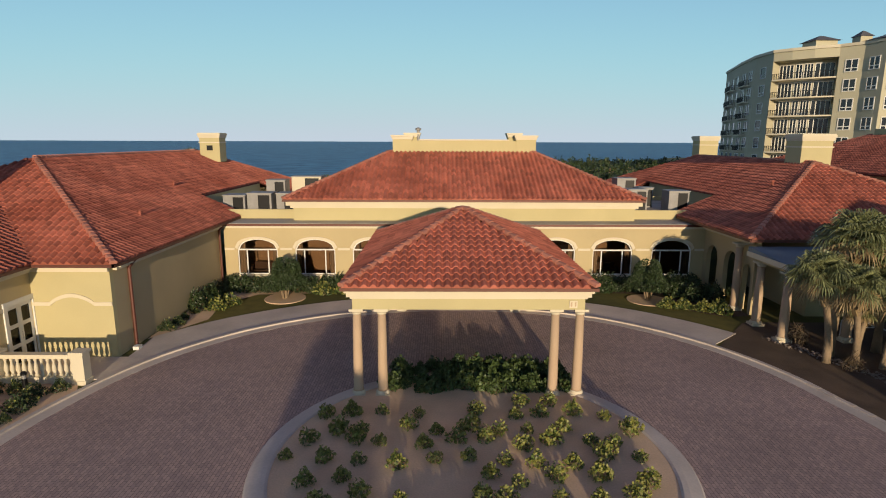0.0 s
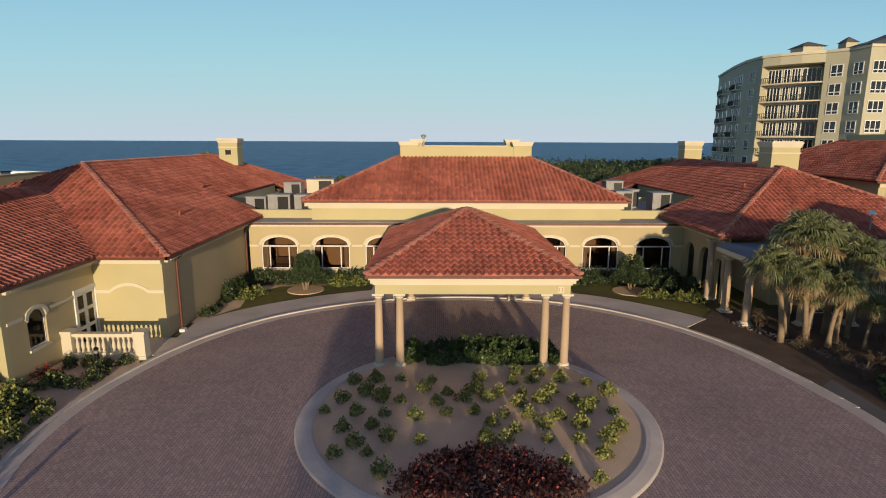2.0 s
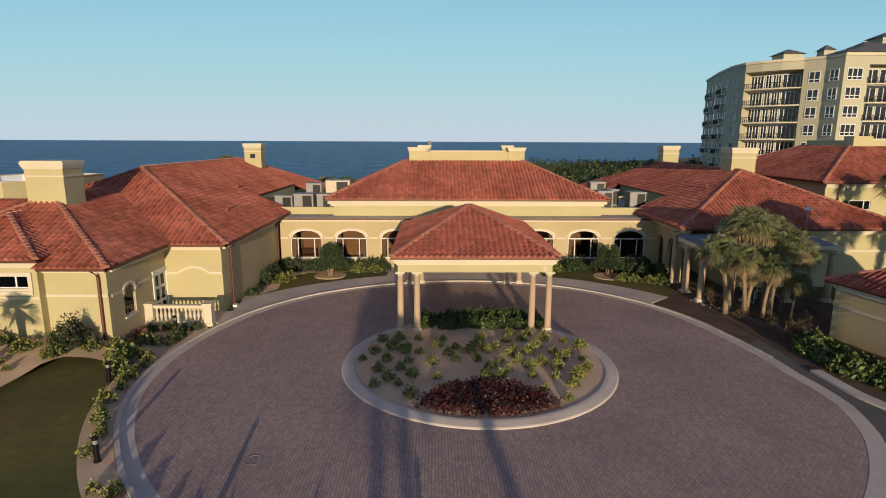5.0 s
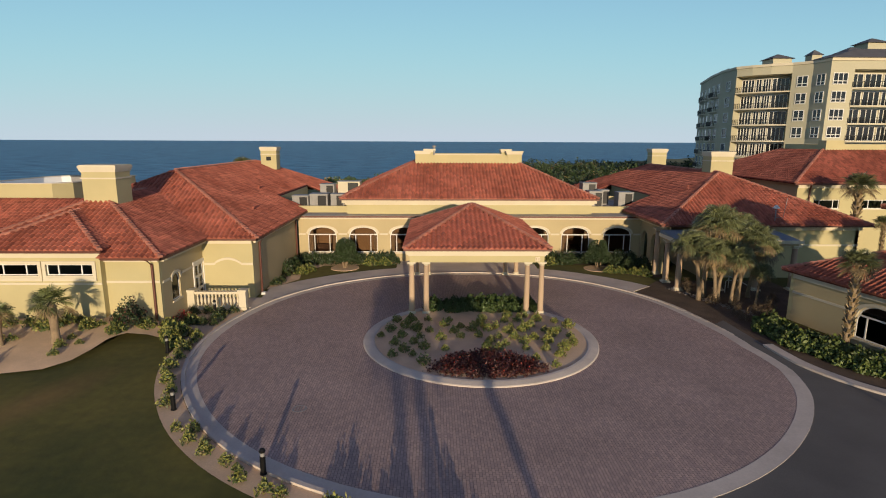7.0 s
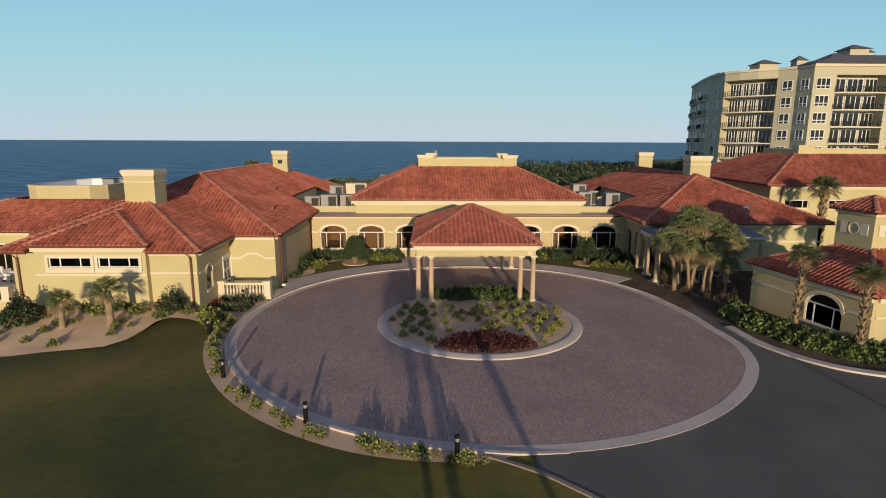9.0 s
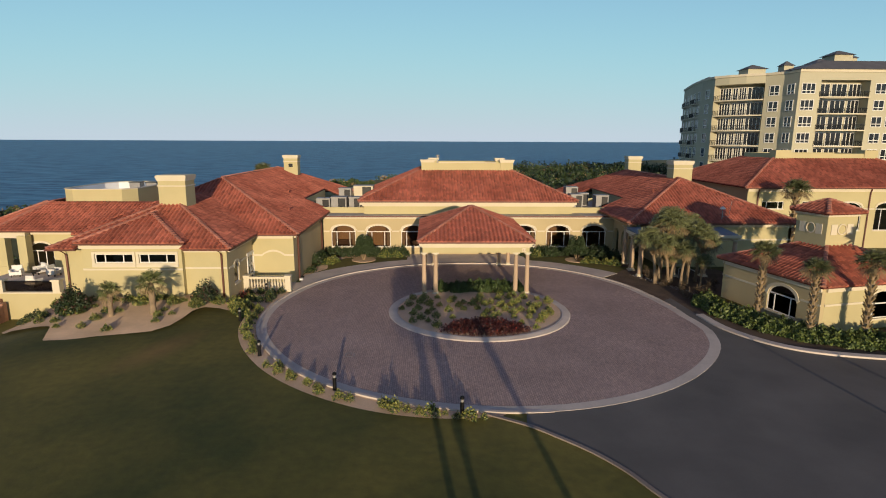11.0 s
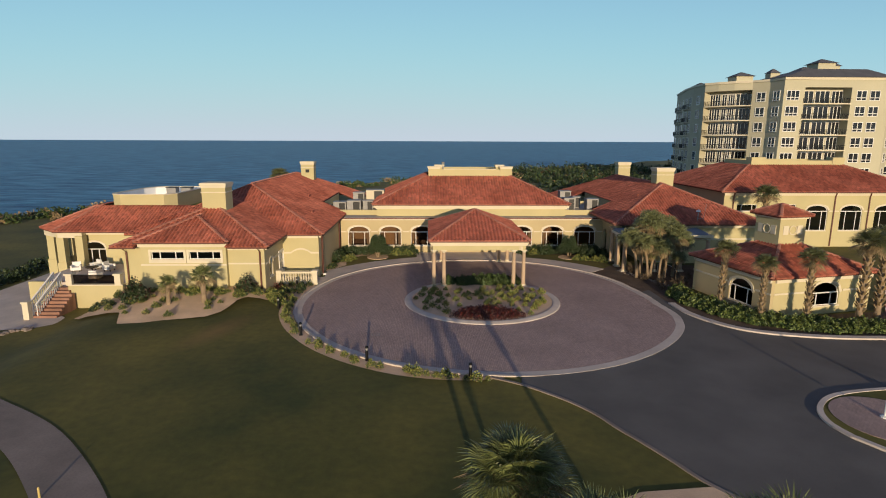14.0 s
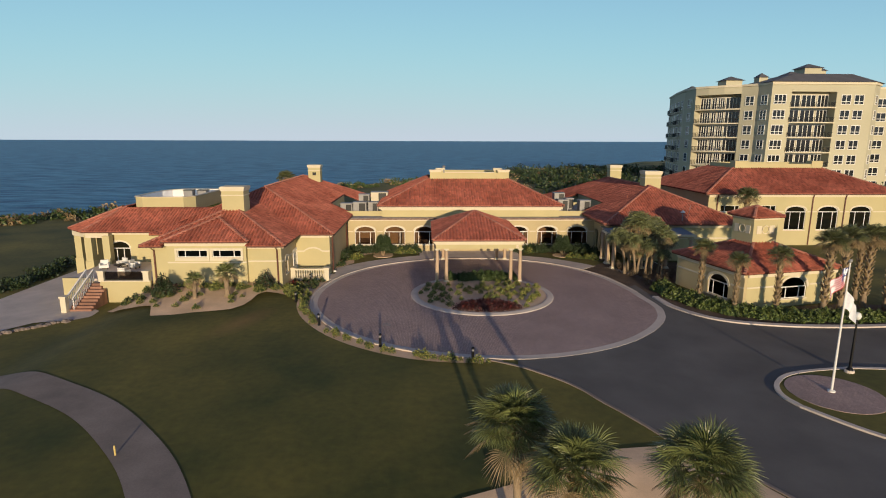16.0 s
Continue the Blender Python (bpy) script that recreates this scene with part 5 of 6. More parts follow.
def ribbon(name, pts, w, off, material, label):
    """A path of even width along a curve, lying on the ground."""
    b = Build()
    P = curve(pts, 10)
    for i, q in enumerate(P):
        d_ = Vector(P[min(i + 1, len(P) - 1)]) - Vector(P[max(i - 1, 0)])
        n_ = Vector((-d_.y, d_.x)).normalized()
        for k in range(7):
            x, y = q[0] + n_.x * w * (k / 6 - 0.5), q[1] + n_.y * w * (k / 6 - 0.5)
            b.v.append((x, y, float(lie(x, y)) + off))
        if i:
            b.f += [(7 * i - 7 + k, 7 * i - 6 + k, 7 * i + 1 + k, 7 * i + k) for k in range(6)]
    return tagged(part(name, b, material), label, "path", kind="structure")


ribbon("cart_path", [(-70, 6), (-50, 0.5), (-40, -3.2), (-33.8, -5.3), (-29.6, -7.5), (-25.5, -10.1), (-22.0, -13.3), (-18.9, -16.9), (-16.2, -21.5), (-13.2, -28.5), (-10, -40)], 2.4, 0.03, PATHC, "pale concrete cart path in the lawn")
tagged(part("service_road", patch([(-50.5, 60), (-50.5, -6), (-46.5, 0), (-43.2, 6.7), (-41.8, 8.9), (-38.7, 9.7), (-37.7, 10.6), (-37.9, 12.4), (-44, 17), (-44, 24), (-47, 32), (-47, 60)], 0.035, 0.4), CONCRETE), "pale paved service path below the terrace", "path", kind="structure")

# flagpole island
FI = [(15.8, -11.0), (15.6, -9.5), (16.3, -7.9), (18.1, -6.5), (21.1, -5.8), (24.1, -5.7), (28.6, -6.6), (40.6, -10.1), (40.6, -30.1), (26.6, -22.1), (20.1, -16.5), (17.6, -14.0)]
fi = curve(FI + [FI[0]], 6)
tagged(part("flag_island", Build().prism(fi[:-1], -0.1, 0.1), GRASS), "grassy kerbed island in the road", "island", kind="structure")
strip("kerb", fi, 0.3, -0.1, 0.14, CONCRETE, "concrete kerb of the flagpole island")
tagged(part("flag_plaza", Build().prism(disc(19.0, -9.4, 2.7, 40), -0.1, 0.125), PAVER), "brick paver circle round the flagpole", "pavement", kind="structure")
flag = thing("flagpole", "white flagpole with a striped and a pale flag", "flagpole", (18.9, -9.2, 0.12))
part("pole", Build().tube([(18.9, -9.2, 0.12), (18.9, -9.2, 4), (18.9, -9.2, 8.3)], [0.075, 0.06, 0.035], 10), WHITE, flag)
part("finial", Build().lathe([(0.02, 8.28), (0.1, 8.36), (0.1, 8.44), (0.02, 8.52)], 18.9, -9.2, 10), GREYMETAL, flag)
part("base_plate", Build().lathe([(0.22, 0.12), (0.22, 0.2), (0.1, 0.26)], 18.9, -9.2, 12), WHITE, flag)
FRED, FBLUE, FPALE = mat("flag_red", (0.45, 0.03, 0.04), 0.8), mat("flag_blue", (0.03, 0.05, 0.22), 0.8), mat("flag_pale", (0.72, 0.73, 0.76), 0.8)


def cloth(u0, u1, v0, v1, top, length, drop, sag):
    """A strip of a hanging flag; u along its fly, v down its hoist."""
    b = Build()
    n_ = 10
    g = []
    for j in range(3):
        v = v0 + (v1 - v0) * j / 2
        for i in range(n_ + 1):
            u = u0 + (u1 - u0) * i / n_
            x = 18.9 - 0.05 - length * u * 0.62
            y = -9.2 + 0.14 * math.sin(9 * u + 2 * v)
            z = top - drop * v - sag * u ** 1.2 + 0.05 * math.sin(7 * u)
            g.append((x, y, z))
    b.add(g, [(j * (n_ + 1) + i, j * (n_ + 1) + i + 1, (j + 1) * (n_ + 1) + i + 1, (j + 1) * (n_ + 1) + i) for j in range(2) for i in range(n_)])
    return b


f1 = part("flag", cloth(0, 1, 0, 1, 8.0, 1.6, 1.05, 0.9), FPALE, flag, "red and white striped flag hanging limp", smooth=True)
for i in range(0, 7):
    s_ = cloth(0.42 if i < 4 else 0, 1, i / 6.5, min(1, i / 6.5 + 0.08), 8.0, 1.6, 1.05, 0.9)
    s_.v = [(x, y - 0.012, z) for x, y, z in s_.v]
    part("stripe", s_, FRED, f1)
s_ = cloth(0, 0.4, 0, 0.53, 8.0, 1.6, 1.05, 0.9)
s_.v = [(x, y - 0.014, z) for x, y, z in s_.v]
part("canton", s_, FBLUE, f1)
s_ = cloth(0, 1, 0, 1, 6.6, 1.2, 1.1, 1.0)
s_.v = [(37.8 - x, y, z) for x, y, z in s_.v]
part("flag", s_, FPALE, flag, "pale flag hanging limp", smooth=True)
lamp = thing("street_lamp", "dark lamp post with a globe in the island", "street lamp", (22.25, -6.3, 0.1))
part("post", Build().lathe([(0.22, 0.1), (0.2, 0.35), (0.09, 0.5), (0.06, 3.7), (0.12, 3.78)], 22.25, -6.3, 12), DARKMETAL, lamp)
part("globe", Build().lathe([(0.08, 3.78), (0.19, 3.9), (0.22, 4.06), (0.16, 4.22), (0.05, 4.3)], 22.25, -6.3, 14), WHITE, lamp, "white glass globe", smooth=True)
part("finial", Build().lathe([(0.06, 4.29), (0.02, 4.4)], 22.25, -6.3, 8), DARKMETAL, lamp)
part("footing", Build().lathe([(0.3, 0.1), (0.3, 0.28)], 22.25, -6.3, 12), CONCRETE, lamp)

# bollards along the planting strip
b0_ = thing("bollard_light", "black metal bollard light in the planting strip", "bollard", (0, 0, 0), "bollard lights along the drive")
part("post", Build().lathe([(0.13, 0), (0.13, 0.06), (0.105, 0.08), (0.105, 0.72)], 0, 0, 14), DARKMETAL, b0_, smooth=False)
part("lens", Build().lathe([(0.085, 0.72), (0.085, 0.88)], 0, 0, 14), GREYMETAL, b0_, "grey louvred lens")
part("cap", Build().lathe([(0.115, 0.88), (0.115, 0.96), (0.07, 1.02), (0.01, 1.04)], 0, 0, 14), DARKMETAL, b0_)
BOLL = [(-18.7, 18.5), (-18.64, 11.28), (-15.15, 4.37), (-9.62, -0.61), (-2.87, -3.56)]
b0_.matrix_basis = at(*BOLL[0], 0.02)
for q in BOLL[1:]:
    copy_thing(b0_, at(*q, 0.02))
mk = thing("path_marker", "short yellow marker post by the cart path", "marker post", (-21.5, -15.1, 0))
part("post", Build().lathe([(0.045, 0), (0.045, 0.5), (0.03, 0.55)], -21.5, -15.1, 8), mat("yellow_paint", (0.6, 0.45, 0.15), 0.6), mk)
dr = thing("drain_grate", "small grey round drain grate in the paving", "drain", (-9.5, 4.4, 0.03))
b = Build()
for i in range(4):
    b.box(-9.75 + 0.16 * i, -9.72 + 0.16 * i, 4.2, 4.6, 0.031, 0.042)
ring(b, -9.5, 4.4, 0.30, 0.33, 0.031, 0.045, n=20)
part("grate", b, GREYMETAL, dr)

surf = [(-700, -630), (-300, -151), (-100, 88), (38, 255), (300, 560), (700, 1030)]
FOAM = mat("sea_foam", (0.75, 0.78, 0.8), 0.9, vary=0.2, scale=0.3, fine=2)
for o, w in ((1.5, 2.2), (7.0, 0.8)):
    q = curve([(x - o * 0.77, y + o * 0.64) for x, y in surf], 60)
    q = [(x + 0.8 * math.sin(0.21 * x) + 0.4 * math.sin(0.57 * y), y) for x, y in q]
    strip("surf", q, w, -3.7, -3.55, FOAM, "line of white surf on the shore")


# ---------------------------------------------------------------- apartment tower
tower = thing("apartment_building", "tall cream apartment building with dark windows, balconies and slate roofs", "building", (100, 128, 0))
ST = 4.04
OUT = [(84.5, 170), (78.3, 150), (75.2, 137.5), (74.9, 129.8), (77.2, 126.6), (80.2, 123.6), (84.0, 121.2), (86.7, 117.6), (87.5, 112.6), (93.1, 112.6), (105.6, 112.6), (116.0, 112.6), (121, 117), (125, 126), (150, 127), (150, 160), (100, 178)]
BODY = [(84.5, 170), (78.3, 150), (75.2, 137.5), (74.9, 129.8), (77.5, 131.6), (79.7, 129.2), (82.4, 126.7), (86.2, 124.6), (84.0, 121.2), (86.7, 117.6), (87.5, 112.6), (93.1, 112.6), (93.1, 115.6), (105.6, 115.6), (105.6, 112.6), (116.0, 112.6), (121, 117), (125, 126), (150, 127), (150, 160), (100, 178)]
part("wall", Build().prism(BODY, -1, 28.4), TOWERWALL, tower)
part("attic", Build().prism(OUT, 28.4, 30.3), TOWERWALL, tower)
cxo, cyo = 100, 138
part("cornice", Build().prism([(cxo + (x - cxo) * 1.012, cyo + (y - cyo) * 1.012) for x, y in OUT], 30.3, 30.9), TRIM, tower)
DARKROOM = mat("dark_pane", (0.02, 0.022, 0.025), 0.08, vary=0.3, scale=0.4, bump=0.0)


def tower_window(p0, p1, z0, z1, n_):
    p0, p1 = Vector((*p0, 0)), Vector((*p1, 0))
    d_ = (p1 - p0).normalized()
    o_ = Vector((d_.y, -d_.x, 0))
    L_ = (p1 - p0).length
    fr = Build()
    zc_ = z0 + (z1 - z0) * 0.28
    # one lattice of bars: alternate columns and rows are open
    ss, zz = [], []
    for k in range(n_ + 1):
        ss += [L_ * k / n_ - 0.08, L_ * k / n_ + 0.08]
    for z_ in ((z0, zc_, z1) if z1 - z0 < 2.7 else (z0, z1)):
        zz += [z_ - 0.08, z_ + 0.08]
    nz_ = len(zz)
    fr.v = [tuple(p0 + d_ * a_ + o_ * 0.14 + Vector((0, 0, c_))) for a_ in ss for c_ in zz] + [tuple(p0 + d_ * a_ + o_ * 0.004 + Vector((0, 0, c_))) for a_ in ss for c_ in zz]
    half = len(ss) * nz_
    solid = lambda i_, j_: 0 <= i_ < len(ss) - 1 and 0 <= j_ < nz_ - 1 and not (i_ % 2 and j_ % 2)
    for i_ in range(len(ss) - 1):
        for j_ in range(nz_ - 1):
            if solid(i_, j_):
                q4 = (i_ * nz_ + j_, (i_ + 1) * nz_ + j_, (i_ + 1) * nz_ + j_ + 1, i_ * nz_ + j_ + 1)
                fr.f.append(q4)
                for (a_, c_), (di, dj) in zip(zip(q4, q4[1:] + q4[:1]), ((0, -1), (1, 0), (0, 1), (-1, 0))):
                    if not solid(i_ + di, j_ + dj):
                        fr.f.append((c_, a_, a_ + half, c_ + half))
    w_ = part("window", fr, WHITE, tower)
    q0, q1 = p0 + o_ * 0.03, p1 + o_ * 0.03
    part("pane", Build().add([(q0.x, q0.y, z0), (q1.x, q1.y, z0), (q1.x, q1.y, z1), (q0.x, q0.y, z1)], [(0, 1, 2, 3)]), DARKROOM, w_)


def between(p, q, a, c):
    return (p[0] + (q[0] - p[0]) * a, p[1] + (q[1] - p[1]) * a), (p[0] + (q[0] - p[0]) * c, p[1] + (q[1] - p[1]) * c)


def balcony(line, z, deep):
    """A slab along a line of points with a dark railing at its outer edge."""
    b = Build()
    inner = [(x + deep * 0.55, y + deep * 0.85) for x, y in line]
    b.prism(list(line) + inner[::-1], z - 0.3, z)
    bal = part("balcony", b, TRIM, tower)
    r = Build()
    for p, q in zip(line[:-1], line[1:]):
        r.bar((*p, z + 1.25), (*q, z + 1.25), 0.1, 0.1)
        n_ = max(3, int(math.dist(p, q) / 0.45))
        for i in range(n_):
            x, y = p[0] + (q[0] - p[0]) * i / n_, p[1] + (q[1] - p[1]) * i / n_
            r.bar((x, y, z), (x, y, z + 1.25), 0.09, 0.09)
    part("railing", r, DARKMETAL, bal, "dark metal railing")


for fl in range(7):
    z = 28.4 - ST * (fl + 1)
    zw0, zw1 = z + 0.75, z + 3.2
    for a, c in ((0.15, 0.3), (0.5, 0.62), (0.78, 0.92)):
        tower_window(*between(OUT[0], OUT[1], a, c), zw0, zw1, 1)
    tower_window(*between(OUT[1], OUT[2], 0.15, 0.4), z + 0.2, zw1, 2)
    tower_window(*between(OUT[1], OUT[2], 0.6, 0.85), zw0, zw1, 2)
    tower_window(*between(OUT[2], OUT[3], 0.35, 0.65), zw0, zw1, 1)
    balcony([(83.0, 166), (81.6, 164.5), (79.0, 156.5), (79.6, 154.5)], z, 1.0)
    balcony([(77.6, 148), (76.3, 147), (75.2, 142.2), (75.9, 140.6)], z, 1.0)
    for p, q, spans in ((BODY[4], BODY[5], ((0.04, 0.92, 4),)), (BODY[5], BODY[6], ((0.06, 0.4, 2), (0.5, 0.97, 3))), (BODY[6], BODY[7], ((0.06, 0.9, 4),))):
        for a, c, n_ in spans:
            tower_window(*between(p, q, a, c), z + 0.1, z + 3.35, n_)
    balcony([(74.9, 129.7), (77.1, 126.5), (80.1, 123.5), (83.9, 121.2)], z, 2.6)
    tower_window(*between(OUT[6], OUT[7], 0.3, 0.8), zw0, zw1, 2)
    tower_window(*between(OUT[7], OUT[8], 0.3, 0.75), zw0, zw1, 2)
    tower_window((88.3, 112.6), (91.6, 112.6), zw0, zw1, 3)
    for x0, x1 in ((93.4, 97.4), (97.9, 101.8), (102.4, 105.4)):
        tower_window((x0, 115.6), (x1, 115.6), z + 0.1, z + 3.35, 3)
    balcony([(92.9, 112.5), (95, 111.6), (103.6, 111.6), (105.7, 112.5)], z, 2.4)
    for x0, x1 in ((107.0, 109.6), (110.6, 113.2)):
        tower_window((x0, 112.6), (x1, 112.6), zw0, zw1, 2)
    tower_window(*between(OUT[11], OUT[12], 0.3, 0.7), zw0, zw1, 1)
    tower_window(*between(OUT[12], OUT[13], 0.2, 0.45), zw0, zw1, 2)
    for x0 in (128.0, 134.0, 140.0):
        tower_window((x0, 126.0 + (x0 - 125) * 0.04), (x0 + 3.2, 126.0 + (x0 - 121.8) * 0.04), zw0, zw1, 2)


def slate(poly_base, z, h, inset):
    cx_, cy_ = sum(p[0] for p in poly_base) / len(poly_base), sum(p[1] for p in poly_base) / len(poly_base)
    top = [(cx_ + (x - cx_) * inset, cy_ + (y - cy_) * inset, z + h) for x, y in poly_base]
    k_ = len(top)
    b = Build().add([(x, y, z) for x, y in poly_base] + top, [(i, (i + 1) % k_, k_ + (i + 1) % k_, k_ + i) for i in range(k_)] + [tuple(range(k_, 2 * k_)), tuple(range(k_ - 1, -1, -1))])
    return part("slate_roof", b, SLATE, tower, "grey slate roof")


slate([(86.4, 117.8), (86.9, 111.8), (116.4, 111.8), (122, 116.6), (127, 128), (126, 142), (88, 136)], 30.95, 2.6, 0.55)
for x, y, w, z in ((102.9, 122, 2.4, 35.4), (107.2, 124, 1.5, 35.0), (97.5, 121, 2.2, 33.2), (84.5, 129, 2.4, 32.6), (92.6, 127, 1.3, 33.4), (84, 152, 2.0, 31.9)):
    part("roof_house", Build().box(x - w, x + w, y - w, y + w, 30.5, z), TOWERWALL, tower)
    slate([(x - w * 1.25, y - w * 1.25), (x + w * 1.25, y - w * 1.25), (x + w * 1.25, y + w * 1.25), (x - w * 1.25, y + w * 1.25)], z + 0.01, 1.3, 0.08)

# ---------------------------------------------------------------- plants
rng = np.random.default_rng(7)


def leaves(b, c, length, width, up=0.4):
    """Adds one small folded leaf at each centre c (n, 3)."""
    n_ = len(c)
    d = rng.normal(size=(n_, 3))
    d[:, 2] = np.abs(d[:, 2]) * 0.6 + up
    d /= np.linalg.norm(d, axis=1)[:, None]
    s = np.cross(d, rng.normal(size=(n_, 3)))
    s /= np.linalg.norm(s, axis=1)[:, None]
    L = (length * rng.uniform(0.6, 1.3, n_))[:, None]
    W = (width * rng.uniform(0.6, 1.3, n_))[:, None]
    v = np.stack([c - d * L / 2, c + s * W / 2, c + d * L / 2, c - s * W / 2], 1).reshape(-1, 3)
    k = len(b.v)
    b.v.extend(v.tolist())
    b.f.extend((np.arange(4)[None] + 4 * np.arange(n_)[:, None] + k).tolist())
    return b


def clump(b, x, y, z, rx, rz, n_, length, width, shell=0.55):
    """Leaves in an uneven mound."""
    d = rng.normal(size=(n_, 3))
    d[:, 2] = np.abs(d[:, 2])
    d /= np.linalg.norm(d, axis=1)[:, None]
    wob = 1 + 0.22 * np.sin(3 * np.arctan2(d[:, 1], d[:, 0]) + x) + 0.15 * np.sin(7 * d[:, 2] + y)
    r = (shell + (1 - shell) * rng.random(n_) ** 0.5) * wob
    c = np.stack([x + d[:, 0] * r * rx, y + d[:, 1] * r * rx, z + d[:, 2] * r * rz], 1)
    return leaves(b, c, length, width)


def shrub(name, label, leaf, rx, rz, n_, length, width, group, accent=None, accent_n=0, stems=5, category="shrub"):
    own = thing(name, label, category, (0, 0, 0), group)
    part("foliage", clump(Build(), 0, 0, 0.05, rx, rz, n_, length, width), leaf, own)
    if accent:
        part("blossom", clump(Build(), 0, 0, 0.1, rx * 1.04, rz * 1.05, accent_n, length * 0.8, width * 1.1, 0.9), accent, own, "coloured blossom and young leaves")
    b = Build()
    for i in range(stems):
        a_ = 6.283 * i / stems
        b.tube([(0.05 * math.cos(a_), 0.05 * math.sin(a_), -0.05), (rx * 0.55 * math.cos(a_), rx * 0.55 * math.sin(a_), rz * 0.7)], [0.022, 0.008], 4)
    part("stem", b, BARK, own)
    return own


def scatter(protos, spots, smin=0.8, smax=1.2):
    """Puts the prototypes at the first spots and copies of them at the rest."""
    for i, q in enumerate(spots):
        x, y = q[0], q[1]
        z = q[2] if len(q) > 2 else float(lie(x, y)) + 0.02 + (bed_rise(x, y) if -36.5 < x < -20.6 and 7 < y < 15.4 else 0)
        m_ = at(x, y, z, float(rng.uniform(0, 360)), float(rng.uniform(smin, smax)))
        if i < len(protos):
            protos[i].matrix_basis = m_
        else:
            copy_thing(protos[i % len(protos)], m_)


# island planting
protos = [shrub("island_shrub", "low variegated yellow-green shrub in sandy soil", LEAF_MID, 0.28, 0.36, 105, 0.15, 0.075, "variegated island shrubs", LEAF_YELLOW, 55 + 35 * i) for i in range(4)]
spots = []
for j in range(10):
    yy = 17.6 - 1.05 * j
    for i in range(11):
        xx = -6.5 + 1.18 * i + (0.55 if j % 2 else 0) + float(rng.uniform(-0.28, 0.28))
        y2 = yy + float(rng.uniform(-0.3, 0.3))
        if math.hypot(xx - CI[0], y2 - CI[1]) > 6.15:
            continue
        if ((xx + 0.5) / 3.5) ** 2 + ((y2 - 7.2) / 4.0) ** 2 < 1 or y2 > 17.5:
            continue
        if rng.random() < 0.08:
            continue
        spots.append((xx, y2, 0.10))
scatter(protos, spots, 0.7, 1.12)
b = Build()
f = Build()
pts = np.stack([rng.uniform(-4.2, 3.2, 2600), rng.uniform(7.0, 11.8, 2600)], 1)
ok = (((pts[:, 0] + 0.5) / 3.35) ** 2 + ((pts[:, 1] - 7.2) / 3.7) ** 2 < 1) & (np.hypot(pts[:, 0] - CI[0], pts[:, 1] - CI[1]) < 6.25)
pts = pts[ok]
bed = thing("red_flower_bed", "dense dark red foliage bed with orange flowers in the island", "flower bed", (-0.5, 9, 0.1), kind="stuff")
for rep in range(4):
    c = np.stack([pts[:, 0] + rng.normal(0, 0.1, len(pts)), pts[:, 1] + rng.normal(0, 0.1, len(pts)), 0.12 + rng.random(len(pts)) * 0.32], 1)
    leaves(b, c, 0.18, 0.085)
c = np.stack([pts[::9, 0], pts[::9, 1], 0.38 + rng.random(len(pts[::9])) * 0.08], 1)
part("foliage", b, LEAF_RED, bed)
part("blossom", leaves(f, c, 0.09, 0.07), FLOWER, bed, "orange-red blossom")
hp_ = [shrub("hedge_plant", "dense dark green leafy hedge plant between the canopy columns", LEAF, 0.62, 0.8, 460, 0.26, 0.14, "island hedge plants", category="hedge plant") for i in range(3)]
sp = []
for x in np.arange(-3.5, 4.1, 0.6):
    for y in (18.9, 19.6, 20.3, 21.0):
        sp.append((float(x + rng.uniform(-0.2, 0.2)), float(y + rng.uniform(-0.2, 0.2)), 0.06 if math.hypot(x - CI[0], y - CI[1]) > 6.4 else 0.1))
for i, (x, y, z) in enumerate(sp):
    k_ = (0.72 + 0.4 * math.exp(-((x - 0.9) / 2.2) ** 2)) * float(rng.uniform(0.85, 1.15))
    if i < 3:
        hp_[i].matrix_basis = at(x, y, z, 40.0 * i, k_)
    else:
        copy_thing(hp_[i % 3], at(x, y, z, float(rng.uniform(0, 360)), k_))

# shrubs along the facade
dark = [shrub("facade_shrub", "dark green rounded shrub against the facade", LEAF_DARK, 0.75, 0.95, 1100, 0.17, 0.1, "shrubs along the facade") for i in range(2)]
sp = [(x, 35.0 + float(rng.uniform(-0.3, 0.2))) for x in np.arange(-16.2, -6.9, 0.95)] + [(x, 35.0 + float(rng.uniform(-0.3, 0.2))) for x in np.arange(6.6, 17.0, 0.95)]
sp += [(-16.6, 33.2), (-16.4, 31.9), (-16.6, 30.6), (14.5, 33.6), (15.8, 33.9), (16.6, 32.6), (15.2, 32.5), (19.0, 34.0)]
scatter(dark, sp, 0.75, 1.15)
yel = [shrub("variegated_shrub", "yellow-green variegated shrub in the bed", LEAF, 0.62, 0.62, 420, 0.2, 0.1, "variegated bed shrubs", LEAF_YELLOW, 200) for i in range(2)]
sp = [(-15.4, 30.4), (-15.0, 31.2), (-9.5, 34.0), (-8.2, 34.1), (12.9, 30.9), (13.8, 30.7), (14.9, 30.2), (15.7, 29.7), (8.0, 34.2), (-22.6, 13.2), (-24.6, 13.8), (-21.4, 14.6), (-27.0, 13.8), (-19.5, 16.4), (-20.3, 15.2), (-19.9, 14.5), (-19.4, 13.3), (-19.2, 14.2), (-18.6, 12.4)]
scatter(yel, sp, 0.8, 1.15)
red = [shrub("red_shrub", "dark green shrub with red flower heads", LEAF_DARK, 0.8, 1.3, 1300, 0.18, 0.1, "red flowering shrubs", LEAF_RED, 110)]
scatter(red, [(-22.4, 14.4), (-31.5, 12.2), (-31.9, 12.9)], 0.95, 1.2)
